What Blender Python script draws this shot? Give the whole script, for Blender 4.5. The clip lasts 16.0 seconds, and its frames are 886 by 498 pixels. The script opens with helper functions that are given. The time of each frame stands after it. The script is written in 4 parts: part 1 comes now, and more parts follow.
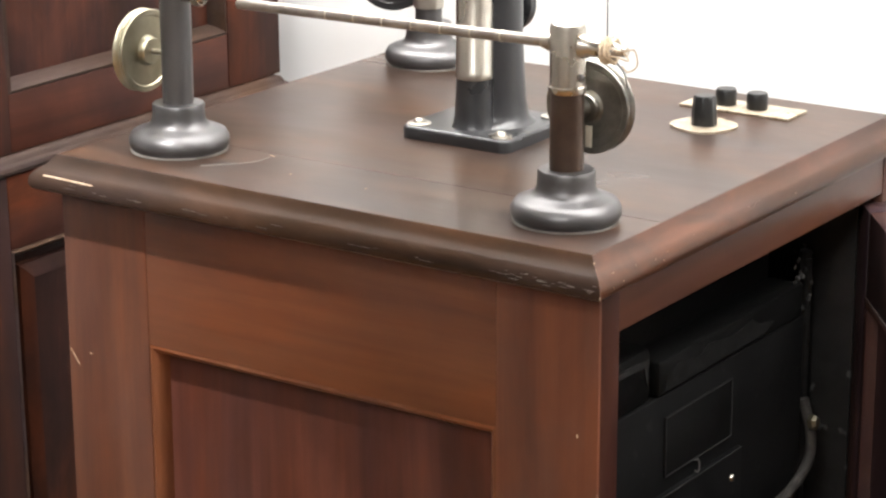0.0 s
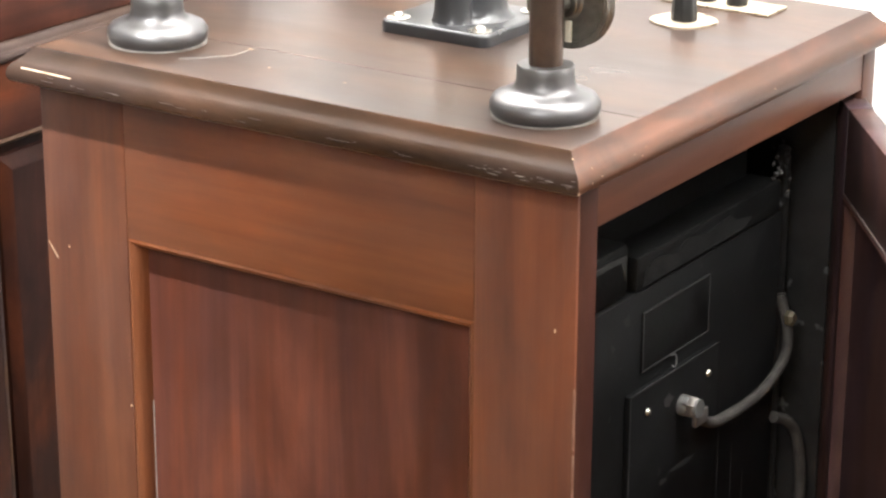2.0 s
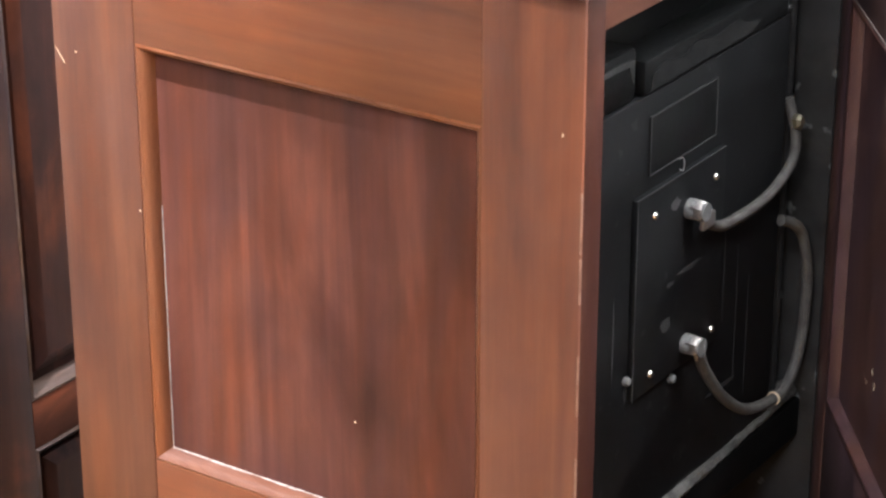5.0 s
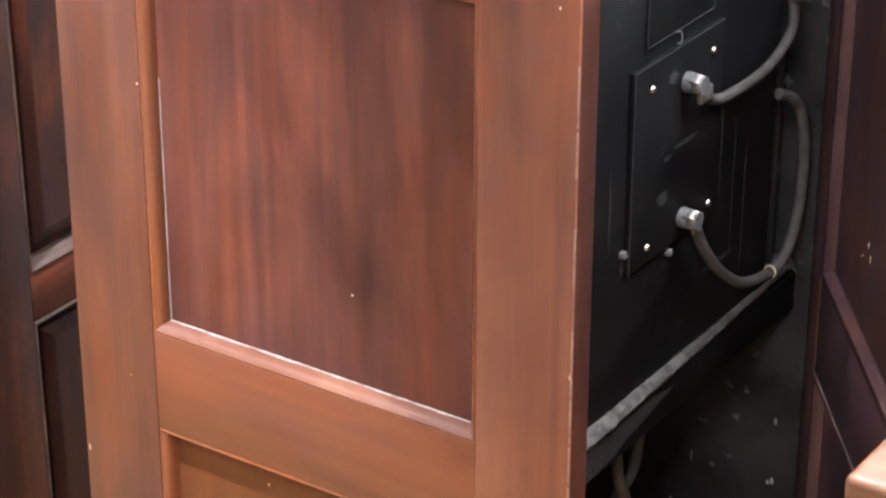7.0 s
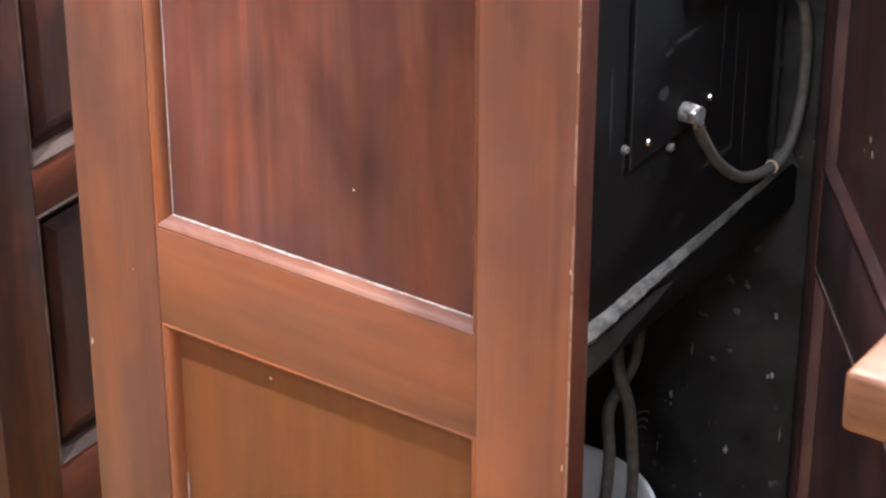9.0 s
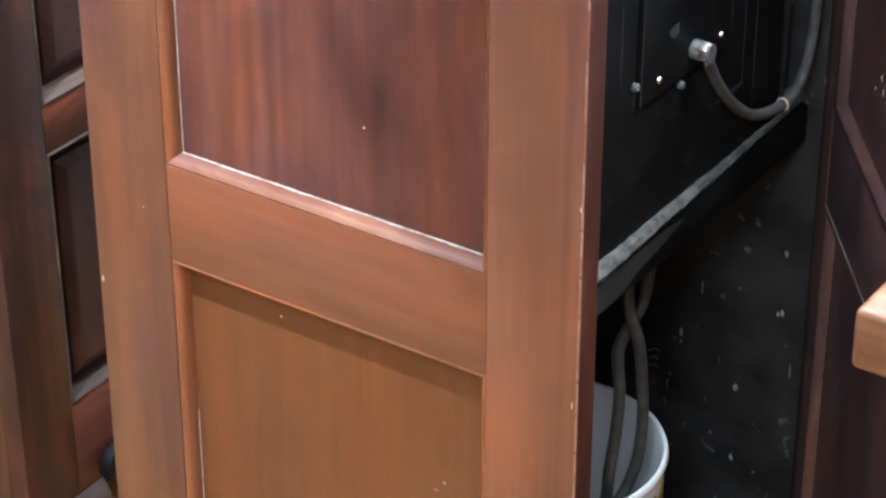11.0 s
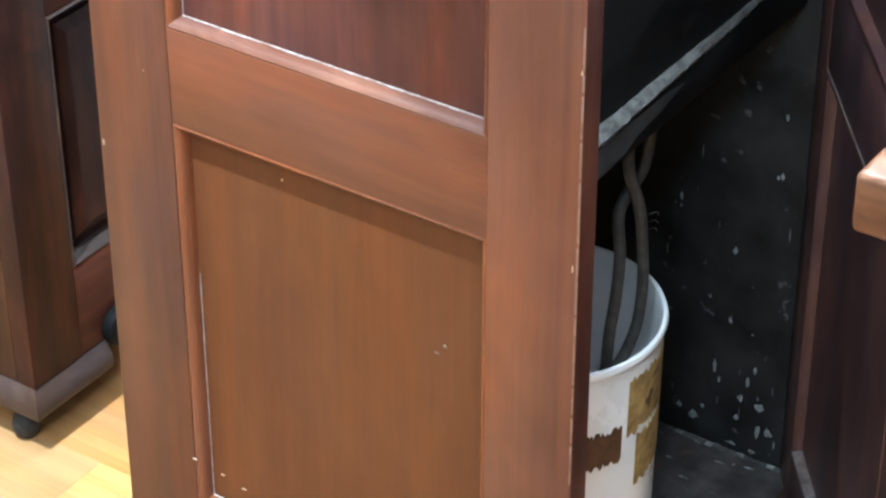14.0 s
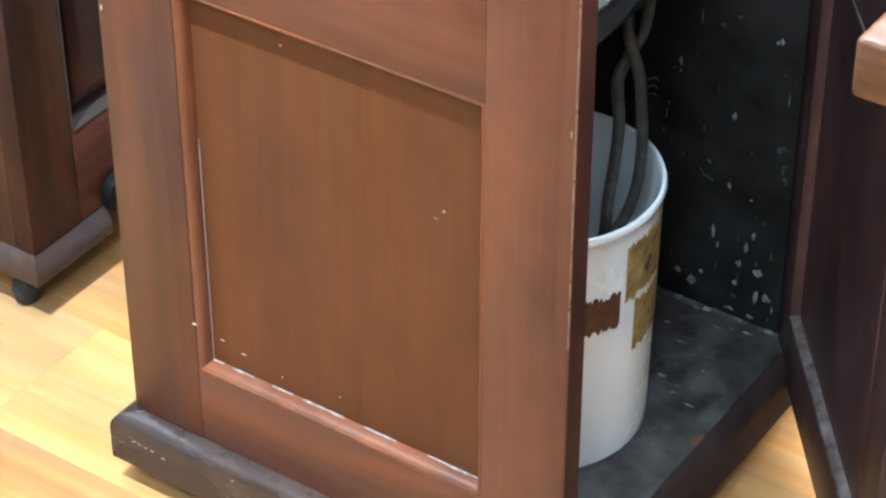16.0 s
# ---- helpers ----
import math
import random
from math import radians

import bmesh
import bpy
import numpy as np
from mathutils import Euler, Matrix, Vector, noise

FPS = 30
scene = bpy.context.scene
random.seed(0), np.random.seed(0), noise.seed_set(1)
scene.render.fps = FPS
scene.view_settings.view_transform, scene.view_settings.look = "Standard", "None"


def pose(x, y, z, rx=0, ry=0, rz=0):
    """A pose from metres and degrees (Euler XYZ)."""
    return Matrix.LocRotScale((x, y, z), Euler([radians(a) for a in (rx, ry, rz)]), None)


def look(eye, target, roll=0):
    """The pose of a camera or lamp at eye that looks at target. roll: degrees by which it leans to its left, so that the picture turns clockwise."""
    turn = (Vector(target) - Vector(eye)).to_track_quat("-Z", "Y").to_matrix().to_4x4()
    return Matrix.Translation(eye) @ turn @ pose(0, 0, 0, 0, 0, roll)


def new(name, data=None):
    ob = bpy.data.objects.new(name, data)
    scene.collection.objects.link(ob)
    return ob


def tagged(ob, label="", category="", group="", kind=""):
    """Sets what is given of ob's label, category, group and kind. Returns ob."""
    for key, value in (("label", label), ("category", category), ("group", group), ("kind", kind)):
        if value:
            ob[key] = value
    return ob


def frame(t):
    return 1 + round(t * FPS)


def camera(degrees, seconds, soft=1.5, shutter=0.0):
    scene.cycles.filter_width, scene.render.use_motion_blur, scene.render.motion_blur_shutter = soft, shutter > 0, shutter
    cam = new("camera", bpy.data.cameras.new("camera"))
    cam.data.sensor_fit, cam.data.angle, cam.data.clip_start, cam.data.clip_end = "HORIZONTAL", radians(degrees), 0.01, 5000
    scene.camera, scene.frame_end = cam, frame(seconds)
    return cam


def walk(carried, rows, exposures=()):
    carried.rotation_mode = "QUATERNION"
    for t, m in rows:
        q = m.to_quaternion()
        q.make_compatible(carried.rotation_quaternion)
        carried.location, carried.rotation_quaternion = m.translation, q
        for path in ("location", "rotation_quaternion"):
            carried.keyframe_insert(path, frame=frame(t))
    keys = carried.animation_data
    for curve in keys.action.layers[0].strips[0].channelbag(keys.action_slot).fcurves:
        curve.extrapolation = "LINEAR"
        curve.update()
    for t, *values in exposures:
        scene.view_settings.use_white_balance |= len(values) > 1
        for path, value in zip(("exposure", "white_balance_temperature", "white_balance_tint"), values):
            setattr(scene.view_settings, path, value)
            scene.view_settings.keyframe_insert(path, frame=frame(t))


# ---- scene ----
# one standing eye that tilts down; rows: seconds, yaw, pitch, roll
cam = camera(19.979, 16.0, soft=2.4)
EYE = (0.8421, -1.4258, 1.7200)
ROWS = [
    (0.0, 34.325, -16.881, 0.164),
    (0.5, 34.012, -17.547, 0.013),
    (1.0, 33.863, -18.271, -0.107),
    (1.5, 33.799, -18.842, -0.176),
    (2.0, 33.811, -19.280, -0.242),
    (2.5, 33.956, -19.669, -0.143),
    (3.0, 34.014, -20.218, -0.115),
    (3.5, 34.006, -20.965, -0.117),
    (4.0, 34.003, -21.908, -0.046),
    (6.5, 33.935, -25.987, -0.072),
    (7.0, 33.915, -26.615, -0.074),
    (7.5, 33.902, -27.267, -0.082),
    (8.0, 33.901, -27.915, -0.088),
    (8.5, 33.931, -28.546, -0.099),
    (9.0, 33.949, -29.014, -0.097),
    (11.5, 34.266, -30.842, 0.050),
    (12.0, 34.276, -31.326, 0.056),
    (12.5, 34.270, -31.851, 0.055),
    (13.0, 34.263, -32.394, 0.046),
    (13.5, 34.250, -32.976, 0.028),
    (14.0, 34.240, -33.534, 0.026),
    (14.5, 34.231, -34.176, 0.074),
    (15.0, 34.227, -34.936, 0.054),
    (15.5, 34.218, -35.717, 0.005),
    (16.0, 34.212, -36.593, 0.049),
]
EXPOSURES = [(0.0, -0.50, 6500, 10), (1.0, -0.04, 6500, 10), (2.0, 0.22, 6450, 9), (4.0, 0.72, 5950, 8), (6.5, 0.90, 5850, 12), (9.0, 0.90, 5700, 12), (11.5, 0.90, 5150, 0), (14.0, 0.84, 5000, -3), (16.0, 0.76, 4850, -5)]
walk(cam, [(t, pose(*EYE, 90 + p, 0, y) @ pose(0, 0, 0, 0, 0, -r)) for t, y, p, r in ROWS], EXPOSURES)

# ---- light: ceiling luminaires of the exhibition room ----
world = bpy.data.worlds.new("world")
world.use_nodes = True
world.node_tree.nodes["Background"].inputs[0].default_value = (0.9, 0.95, 1.0, 1)
world.node_tree.nodes["Background"].inputs[1].default_value = 0.15
scene.world = world


def area_lamp(name, eye, target, size, power, colour):
    data = bpy.data.lights.new(name, "AREA")
    data.shape, data.size, data.size_y = "RECTANGLE", size[0], size[1]
    data.energy, data.color = power, colour
    ob = new(name, data)
    ob.matrix_world = look(eye, target)
    return ob


WARM = (1.0, 0.98, 0.955)
area_lamp("ceiling_light_front", (0.60, -1.9, 2.84), (0.50, -1.5, 0), (1.5, 0.14), 50, WARM)
area_lamp("ceiling_light_right", (1.0, -2.7, 2.84), (0.3, -0.6, 0), (0.5, 0.5), 47, WARM)
area_lamp("wall_washer", (0.2, 0.20, 2.84), (0.2, 0.74, 2.62), (3.9, 0.20), 460, WARM)
spot = bpy.data.lights.new("track_spot", "SPOT")
spot.energy, spot.color, spot.shadow_soft_size = 540, WARM, 0.03
spot.spot_size, spot.spot_blend = radians(36), 0.7
new("track_spot", spot).matrix_world = look((-0.50, -0.85, 2.8), (-0.74, 0.02, 0))


# ---- materials ----
def base_mat(name, rough=0.5, metal=0.0, spec=0.5):
    m = bpy.data.materials.new(name)
    m.use_nodes = True
    b = m.node_tree.nodes["Principled BSDF"]
    b.inputs["Roughness"].default_value = rough
    b.inputs["Metallic"].default_value = metal
    b.inputs["Specular IOR Level"].default_value = spec
    return m, m.node_tree.nodes, m.node_tree.links, b


def ramp(nodes, stops):
    r = nodes.new("ShaderNodeValToRGB")
    e = r.color_ramp.elements
    while len(e) < len(stops):
        e.new(0.5)
    for el, (pos, col) in zip(e, stops):
        el.position, el.color = pos, (*col, 1)
    return r


def noise_tex(nodes, links, coord, scale, detail=4.0, stretch=(1, 1, 1), rough=0.55, distort=0.0):
    mp = nodes.new("ShaderNodeMapping")
    mp.inputs["Scale"].default_value = stretch
    links.new(coord, mp.inputs["Vector"])
    n = nodes.new("ShaderNodeTexNoise")
    n.inputs["Scale"].default_value, n.inputs["Detail"].default_value = scale, detail
    n.inputs["Roughness"].default_value, n.inputs["Distortion"].default_value = rough, distort
    links.new(mp.outputs["Vector"], n.inputs["Vector"])
    return n.outputs["Fac"]


def mix(nodes, links, kind, fac, a, b):
    x = nodes.new("ShaderNodeMix")
    x.data_type, x.blend_type = "RGBA", kind
    for sock, val in ((x.inputs[0], fac), (x.inputs[6], a), (x.inputs[7], b)):
        if isinstance(val, bpy.types.NodeSocket):
            links.new(val, sock)
        elif isinstance(val, (int, float)):
            sock.default_value = val
        else:
            sock.default_value = (*val, 1)
    return x.outputs[2]


def bump(nodes, links, bsdf, height, strength, dist=0.001):
    bp = nodes.new("ShaderNodeBump")
    bp.inputs["Strength"].default_value, bp.inputs["Distance"].default_value = strength, dist
    links.new(height, bp.inputs["Height"])
    links.new(bp.outputs["Normal"], bsdf.inputs["Normal"])


def wood(name, dark, mid, light, axis="z", rough=0.32, wear=0.25, patch=4.0, spec=0.30, shift=(0, 0, 0), blotch=0.6, streak=0.40, thread=0.16, tint=0.75):
    """Polished mahogany with long grain along an axis, cloudy colour and small scuffs."""
    m, nodes, links, b = base_mat(name, rough, 0, spec)
    tc = nodes.new("ShaderNodeTexCoord")
    info = nodes.new("ShaderNodeObjectInfo")
    off = nodes.new("ShaderNodeMapping")
    off.inputs["Location"].default_value = shift
    links.new(tc.outputs["Object"], off.inputs["Vector"])
    mv = nodes.new("ShaderNodeVectorMath")
    mv.operation = "ADD"
    sc = nodes.new("ShaderNodeVectorMath")
    sc.operation = "SCALE"
    comb = nodes.new("ShaderNodeCombineXYZ")
    for i in range(3):
        links.new(info.outputs["Random"], comb.inputs[i])
    links.new(comb.outputs[0], sc.inputs[0])
    sc.inputs["Scale"].default_value = 7.0
    links.new(off.outputs[0], mv.inputs[0])
    links.new(sc.outputs[0], mv.inputs[1])
    co = mv.outputs[0]
    st = {"x": (0.05, 1, 1), "y": (1, 0.05, 1), "z": (1, 1, 0.05)}[axis]
    st2 = {"x": (0.45, 1, 1), "y": (1, 0.45, 1), "z": (1, 1, 0.45)}[axis]
    fine = noise_tex(nodes, links, co, 190, 5, st, 0.6)
    band = noise_tex(nodes, links, co, 24, 4, st, 0.6, 1.3)
    cloud = noise_tex(nodes, links, co, patch * 1.4, 4, st2, 0.58, 0.9)
    col = ramp(nodes, [(0.3, dark), (0.52, mid), (0.75, light)])
    add = nodes.new("ShaderNodeMath")
    add.operation = "MULTIPLY_ADD"
    links.new(cloud, add.inputs[0])
    add.inputs[1].default_value = 1.04 - streak
    half = nodes.new("ShaderNodeMath")
    half.operation = "MULTIPLY"
    links.new(band, half.inputs[0])
    half.inputs[1].default_value = streak
    links.new(half.outputs[0], add.inputs[2])
    links.new(add.outputs[0], col.inputs["Fac"])
    fr = ramp(nodes, [(0.34, (0.72, 0.68, 0.66)), (0.58, (1, 1, 1))])
    links.new(fine, fr.inputs["Fac"])
    c = mix(nodes, links, "MULTIPLY", 0.28, col.outputs[0], fr.outputs[0])
    smear = noise_tex(nodes, links, co, 13, 4, st2, 0.55, 0.5)
    sr = ramp(nodes, [(0.46, (0, 0, 0)), (0.70, (1, 1, 1))])
    links.new(smear, sr.inputs["Fac"])
    dull = nodes.new("ShaderNodeMath")
    dull.operation = "MULTIPLY"
    links.new(sr.outputs[0], dull.inputs[0])
    dull.inputs[1].default_value = wear
    c = mix(nodes, links, "MIX", dull.outputs[0], c, tuple(0.85 * v + k for v, k in zip(mid, (0.016, 0.0105, 0.0098))))
    # cool patches paint a hazy ceiling sheen against warm orange ones, of like depth
    st3 = {"x": (0.22, 1, 1), "y": (1, 0.22, 1), "z": (1, 1, 0.22)}[axis]
    hue = noise_tex(nodes, links, co, 11, 5, st3, 0.6, 0.8)
    hr = ramp(nodes, [(0.38, (0.86, 0.94, 1.14)), (0.49, (1, 1, 1)), (0.61, (1.22, 1.0, 0.72))])
    links.new(hue, hr.inputs["Fac"])
    c = mix(nodes, links, "MULTIPLY", tint, c, hr.outputs[0])
    blot = noise_tex(nodes, links, co, 12, 5, st3, 0.6, 0.5)
    br = ramp(nodes, [(0.30, (0.60, 0.54, 0.54)), (0.46, (1, 1, 1))])
    links.new(blot, br.inputs["Fac"])
    c = mix(nodes, links, "MULTIPLY", blotch, c, br.outputs[0])
    # long thin streaks of the grain
    st4 = {"x": (0.035, 1, 1), "y": (1, 0.035, 1), "z": (1, 1, 0.035)}[axis]
    thin = noise_tex(nodes, links, co, 75, 4, st4, 0.62, 0.3)
    tr = ramp(nodes, [(0.34, (0.70, 0.64, 0.62)), (0.52, (1, 1, 1)), (0.70, (1.22, 1.16, 1.08))])
    links.new(thin, tr.inputs["Fac"])
    c = mix(nodes, links, "MULTIPLY", thread, c, tr.outputs[0])
    links.new(c, b.inputs["Base Color"])
    rr = nodes.new("ShaderNodeMapRange")
    rr.inputs["To Min"].default_value, rr.inputs["To Max"].default_value = rough - 0.07, rough + 0.16
    links.new(smear, rr.inputs["Value"])
    links.new(rr.outputs[0], b.inputs["Roughness"])
    bump(nodes, links, b, fine, 0.06, 0.0005)
    return m


def paint(name, colour, colour2, rough=0.45, metal=0.0, scale=20.0, bumpy=0.15, spec=0.5, fleck=None, fleck_at=0.66, fleck_scale=60.0):
    """Paint, metal or glaze with cloudy variation and optional flecks."""
    m, nodes, links, b = base_mat(name, rough, metal, spec)
    tc = nodes.new("ShaderNodeTexCoord")
    co = tc.outputs["Object"]
    n = noise_tex(nodes, links, co, scale, 5, (1, 1, 1), 0.6, 0.3)
    r = ramp(nodes, [(0.35, colour), (0.68, colour2)])
    links.new(n, r.inputs["Fac"])
    c = r.outputs[0]
    if fleck:
        fn = noise_tex(nodes, links, co, fleck_scale, 3, (1, 1, 1), 0.5)
        fr = ramp(nodes, [(fleck_at, (0, 0, 0)), (fleck_at + 0.05, (1, 1, 1))])
        links.new(fn, fr.inputs["Fac"])
        c = mix(nodes, links, "MIX", fr.outputs[0], c, fleck)
    links.new(c, b.inputs["Base Color"])
    rr = nodes.new("ShaderNodeMapRange")
    rr.inputs["To Min"].default_value, rr.inputs["To Max"].default_value = max(0.03, rough - 0.1), min(1, rough + 0.15)
    links.new(n, rr.inputs["Value"])
    links.new(rr.outputs[0], b.inputs["Roughness"])
    if bumpy:
        fine = noise_tex(nodes, links, co, scale * 14, 3)
        bump(nodes, links, b, fine, bumpy, 0.0008)
    return m


MAHOG_Z = wood("mahogany_upright", (0.029, 0.0109, 0.0073), (0.063, 0.0236, 0.0135), (0.105, 0.0402, 0.0202), "z", 0.36, 0.4, blotch=0.5)
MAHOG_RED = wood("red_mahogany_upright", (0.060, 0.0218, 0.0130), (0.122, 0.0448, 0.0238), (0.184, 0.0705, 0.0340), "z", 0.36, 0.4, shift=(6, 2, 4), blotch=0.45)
MAHOG_X = wood("mahogany_across", (0.042, 0.0148, 0.0085), (0.095, 0.0340, 0.0168), (0.150, 0.0555, 0.0255), "x", 0.36, 0.4, shift=(3, 1, 2))
MAHOG_Y = wood("mahogany_along", (0.036, 0.0140, 0.0090), (0.066, 0.0265, 0.0155), (0.105, 0.0395, 0.0215), "y", 0.36, 0.3, shift=(1, 5, 2))
PANEL_RED = wood("mahogany_panel", (0.030, 0.0108, 0.0088), (0.060, 0.0204, 0.0145), (0.112, 0.0400, 0.0265), "z", 0.40, 0.3, 7.0, 0.2, shift=(2, 2, 9), blotch=0.2, streak=0.5, thread=0.3)
PANEL_GOLD = wood("mahogany_golden_panel", (0.056, 0.0190, 0.0068), (0.077, 0.0268, 0.0090), (0.098, 0.0355, 0.0114), "z", 0.40, 0.12, 4.0, 0.2, shift=(5, 2, 1), blotch=0.3, streak=0.3, thread=0.10, tint=0.28)
# red varnish darkened further to stand for the weak light on this side
STRIP_SHADED = wood("shaded_red_edge", (0.015, 0.0050, 0.0036), (0.031, 0.0104, 0.0066), (0.054, 0.0190, 0.0112), "z", 0.45, 0.2, 7.0, 0.1)
# lighter bead wood with the highlight of the bottom bead in its colour
BEAD_GLINT = wood("highlit_bead", (0.066, 0.0255, 0.0165), (0.115, 0.052, 0.036), (0.20, 0.115, 0.088), "x", 0.33, 0.5, 18.0)
BEAD_WOOD = wood("bead_wood", (0.075, 0.023, 0.011), (0.125, 0.042, 0.017), (0.18, 0.064, 0.026), "z", 0.34, 0.2, shift=(4, 4, 4))
TOP_WOOD = wood("mahogany_top", (0.019, 0.0122, 0.0088), (0.034, 0.0208, 0.0143), (0.064, 0.0340, 0.0210), "x", 0.27, 0.3, 8.0, 0.25, streak=0.18)
EDGE_WOOD = wood("dark_moulding", (0.014, 0.0100, 0.0078), (0.032, 0.0195, 0.014), (0.066, 0.036, 0.024), "x", 0.27, 0.5, 14.0, 0.12)
PLINTH_WOOD = wood("plinth_dark_wood", (0.014, 0.0092, 0.0080), (0.031, 0.0190, 0.0152), (0.056, 0.0330, 0.0255), "x", 0.23, 0.45, 12.0, 0.45, shift=(2, 8, 3))
# plinth wood darkened and dulled to put the open side's shade into its colour
PLINTH_SHADED = wood("plinth_shaded_side", (0.010, 0.0068, 0.0068), (0.021, 0.0130, 0.0122), (0.040, 0.024, 0.021), "y", 0.55, 0.5, 12.0, 0.08, shift=(2, 8, 3))
EDGE_SIDE = wood("worn_moulding", (0.024, 0.0128, 0.0088), (0.046, 0.0225, 0.0145), (0.098, 0.0385, 0.0210), "y", 0.28, 0.4, 14.0, 0.22)
OLD_Z = wood("dark_mahogany_upright", (0.010, 0.0056, 0.0052), (0.027, 0.0108, 0.0082), (0.085, 0.0265, 0.0140), "z", 0.42, 0.3, 9.0, 0.12, shift=(7, 3, 3))
# lighter than the side's wood: the front's stronger light is in the colour
OLD_FRONT_LIT = wood("worn_lit_front_mahogany", (0.018, 0.0095, 0.0060), (0.042, 0.0205, 0.0115), (0.080, 0.0370, 0.0190), "z", 0.45, 0.4, 9.0, 0.12)
OLD_Y = wood("dark_mahogany_along", (0.016, 0.0066, 0.0052), (0.046, 0.0155, 0.0095), (0.105, 0.0310, 0.0150), "y", 0.40, 0.3, 9.0, 0.14, shift=(7, 1, 3))
OLD_DULL = wood("worn_dark_moulding", (0.018, 0.0125, 0.010), (0.038, 0.024, 0.019), (0.075, 0.050, 0.041), "y", 0.40, 0.5, 12.0, 0.16)
DOOR_WOOD = wood("door_dark_wood", (0.022, 0.0126, 0.0136), (0.045, 0.0248, 0.0258), (0.080, 0.0415, 0.0415), "z", 0.33, 0.15, 8.0)
DOOR_BEAD = wood("door_bead_wood", (0.028, 0.0135, 0.013), (0.050, 0.0235, 0.0215), (0.095, 0.05, 0.046), "z", 0.36, 0.3, 14.0)
OAK = wood("oak_counter", (0.038, 0.0160, 0.0088), (0.105, 0.043, 0.0190), (0.205, 0.098, 0.0460), "x", 0.32, 0.15, 30.0, blotch=0.9, streak=0.6)
MAPLE = wood("pale_floor_wood", (0.215, 0.104, 0.034), (0.39, 0.216, 0.077), (0.545, 0.345, 0.140), "x", 0.33, 0.1, 1.2, blotch=0.12)
MAPLE_TAN = wood("tan_floor_wood", (0.165, 0.076, 0.025), (0.315, 0.160, 0.055), (0.46, 0.265, 0.100), "x", 0.33, 0.1, 1.2, blotch=0.12)
BLACK = paint("black_paint", (0.0017, 0.0017, 0.0017), (0.0045, 0.0045, 0.0045), 0.55, 0, 12, 0.25, 0.12, (0.025, 0.025, 0.024), 0.70, 55)
BLACK_SPOT = paint("spotted_black_paint", (0.0066, 0.0064, 0.0063), (0.0195, 0.0190, 0.0187), 0.5, 0, 16, 0.25, 0.12, (0.060, 0.062, 0.061), 0.66, 55)
BAKELITE = paint("black_insulation_board", (0.0035, 0.0035, 0.0036), (0.0086, 0.0086, 0.0088), 0.5, 0, 9, 0.15, 0.08, (0.014, 0.014, 0.0135), 0.66, 60)
DUST = paint("dusty_black_wood", (0.034, 0.032, 0.030), (0.092, 0.087, 0.081), 0.95, 0, 85, 0.5, 0.2)
DUST_DARK = paint("dusty_dark_metal", (0.03, 0.03, 0.031), (0.08, 0.078, 0.075), 0.7, 0, 30, 0.4, 0.3)
GRIME = paint("grimy_base_board", (0.016, 0.0138, 0.0128), (0.070, 0.0620, 0.0580), 0.45, 0, 24, 0.4, 0.25, (0.10, 0.048, 0.026), 0.66, 14)
IRON = paint("black_enamel_iron", (0.017, 0.0175, 0.019), (0.023, 0.0235, 0.026), 0.27, 0, 9, 0.05, 0.6)
GUN = paint("oiled_gunmetal", (0.105, 0.102, 0.104), (0.125, 0.121, 0.123), 0.39, 0.8, 8, 0.03, 0.6)
GUN_BROWN = paint("browned_steel_tube", (0.05, 0.035, 0.028), (0.085, 0.055, 0.04), 0.3, 0.6, 24, 0.03)
NICKEL = paint("aged_nickel", (0.42, 0.39, 0.34), (0.56, 0.53, 0.47), 0.26, 1.0, 26, 0.04)
STEEL = paint("tarnished_steel", (0.15, 0.145, 0.13), (0.30, 0.29, 0.26), 0.38, 1.0, 45, 0.08)
PAPER = paint("cream_paper", (0.55, 0.50, 0.40), (0.68, 0.63, 0.52), 0.8, 0, 60, 0.1, 0.2)
RODM = paint("greyed_nickel", (0.27, 0.245, 0.225), (0.40, 0.37, 0.34), 0.42, 0.85, 70, 0.06)
PATINA = paint("patinated_plate", (0.27, 0.22, 0.155), (0.47, 0.41, 0.32), 0.40, 0.5, 90, 0.15, 0.5, (0.20, 0.15, 0.09), 0.62, 130)
BRASS = paint("dull_brass", (0.27, 0.25, 0.18), (0.42, 0.39, 0.29), 0.36, 1.0, 30, 0.05)
TERMINAL = paint("dull_terminal_metal", (0.11, 0.10, 0.095), (0.26, 0.24, 0.225), 0.4, 0.85, 40, 0.05)
DIM_DUST = paint("dim_dusty_black", (0.006, 0.006, 0.0062), (0.020, 0.0195, 0.019), 0.7, 0, 70, 0.5, 0.3)
SOOT = paint("sooty_dust", (0.0022, 0.0022, 0.0022), (0.011, 0.0108, 0.0105), 0.8, 0, 95, 0.5, 0.1)
# worn grey, also used for painted highlight streaks and bright edges
WORN_GLINT = paint("worn_bead_glint", (0.035, 0.022, 0.020), (0.16, 0.13, 0.12), 0.5, 0, 55, 0.3, 0.4)
SPOT = paint("dried_pale_paint", (0.06, 0.063, 0.06), (0.21, 0.215, 0.21), 0.8, 0, 120, 0.2, 0.2)
PALE_GLINT_DUST = paint("pale_glint_dust", (0.15, 0.11, 0.092), (0.34, 0.29, 0.26), 0.8, 0, 160, 0.2, 0.2)
RUBBED_GLINT = paint("rubbed_edge_glint", (0.12, 0.060, 0.040), (0.24, 0.150, 0.110), 0.4, 0, 70, 0.1, 0.4)
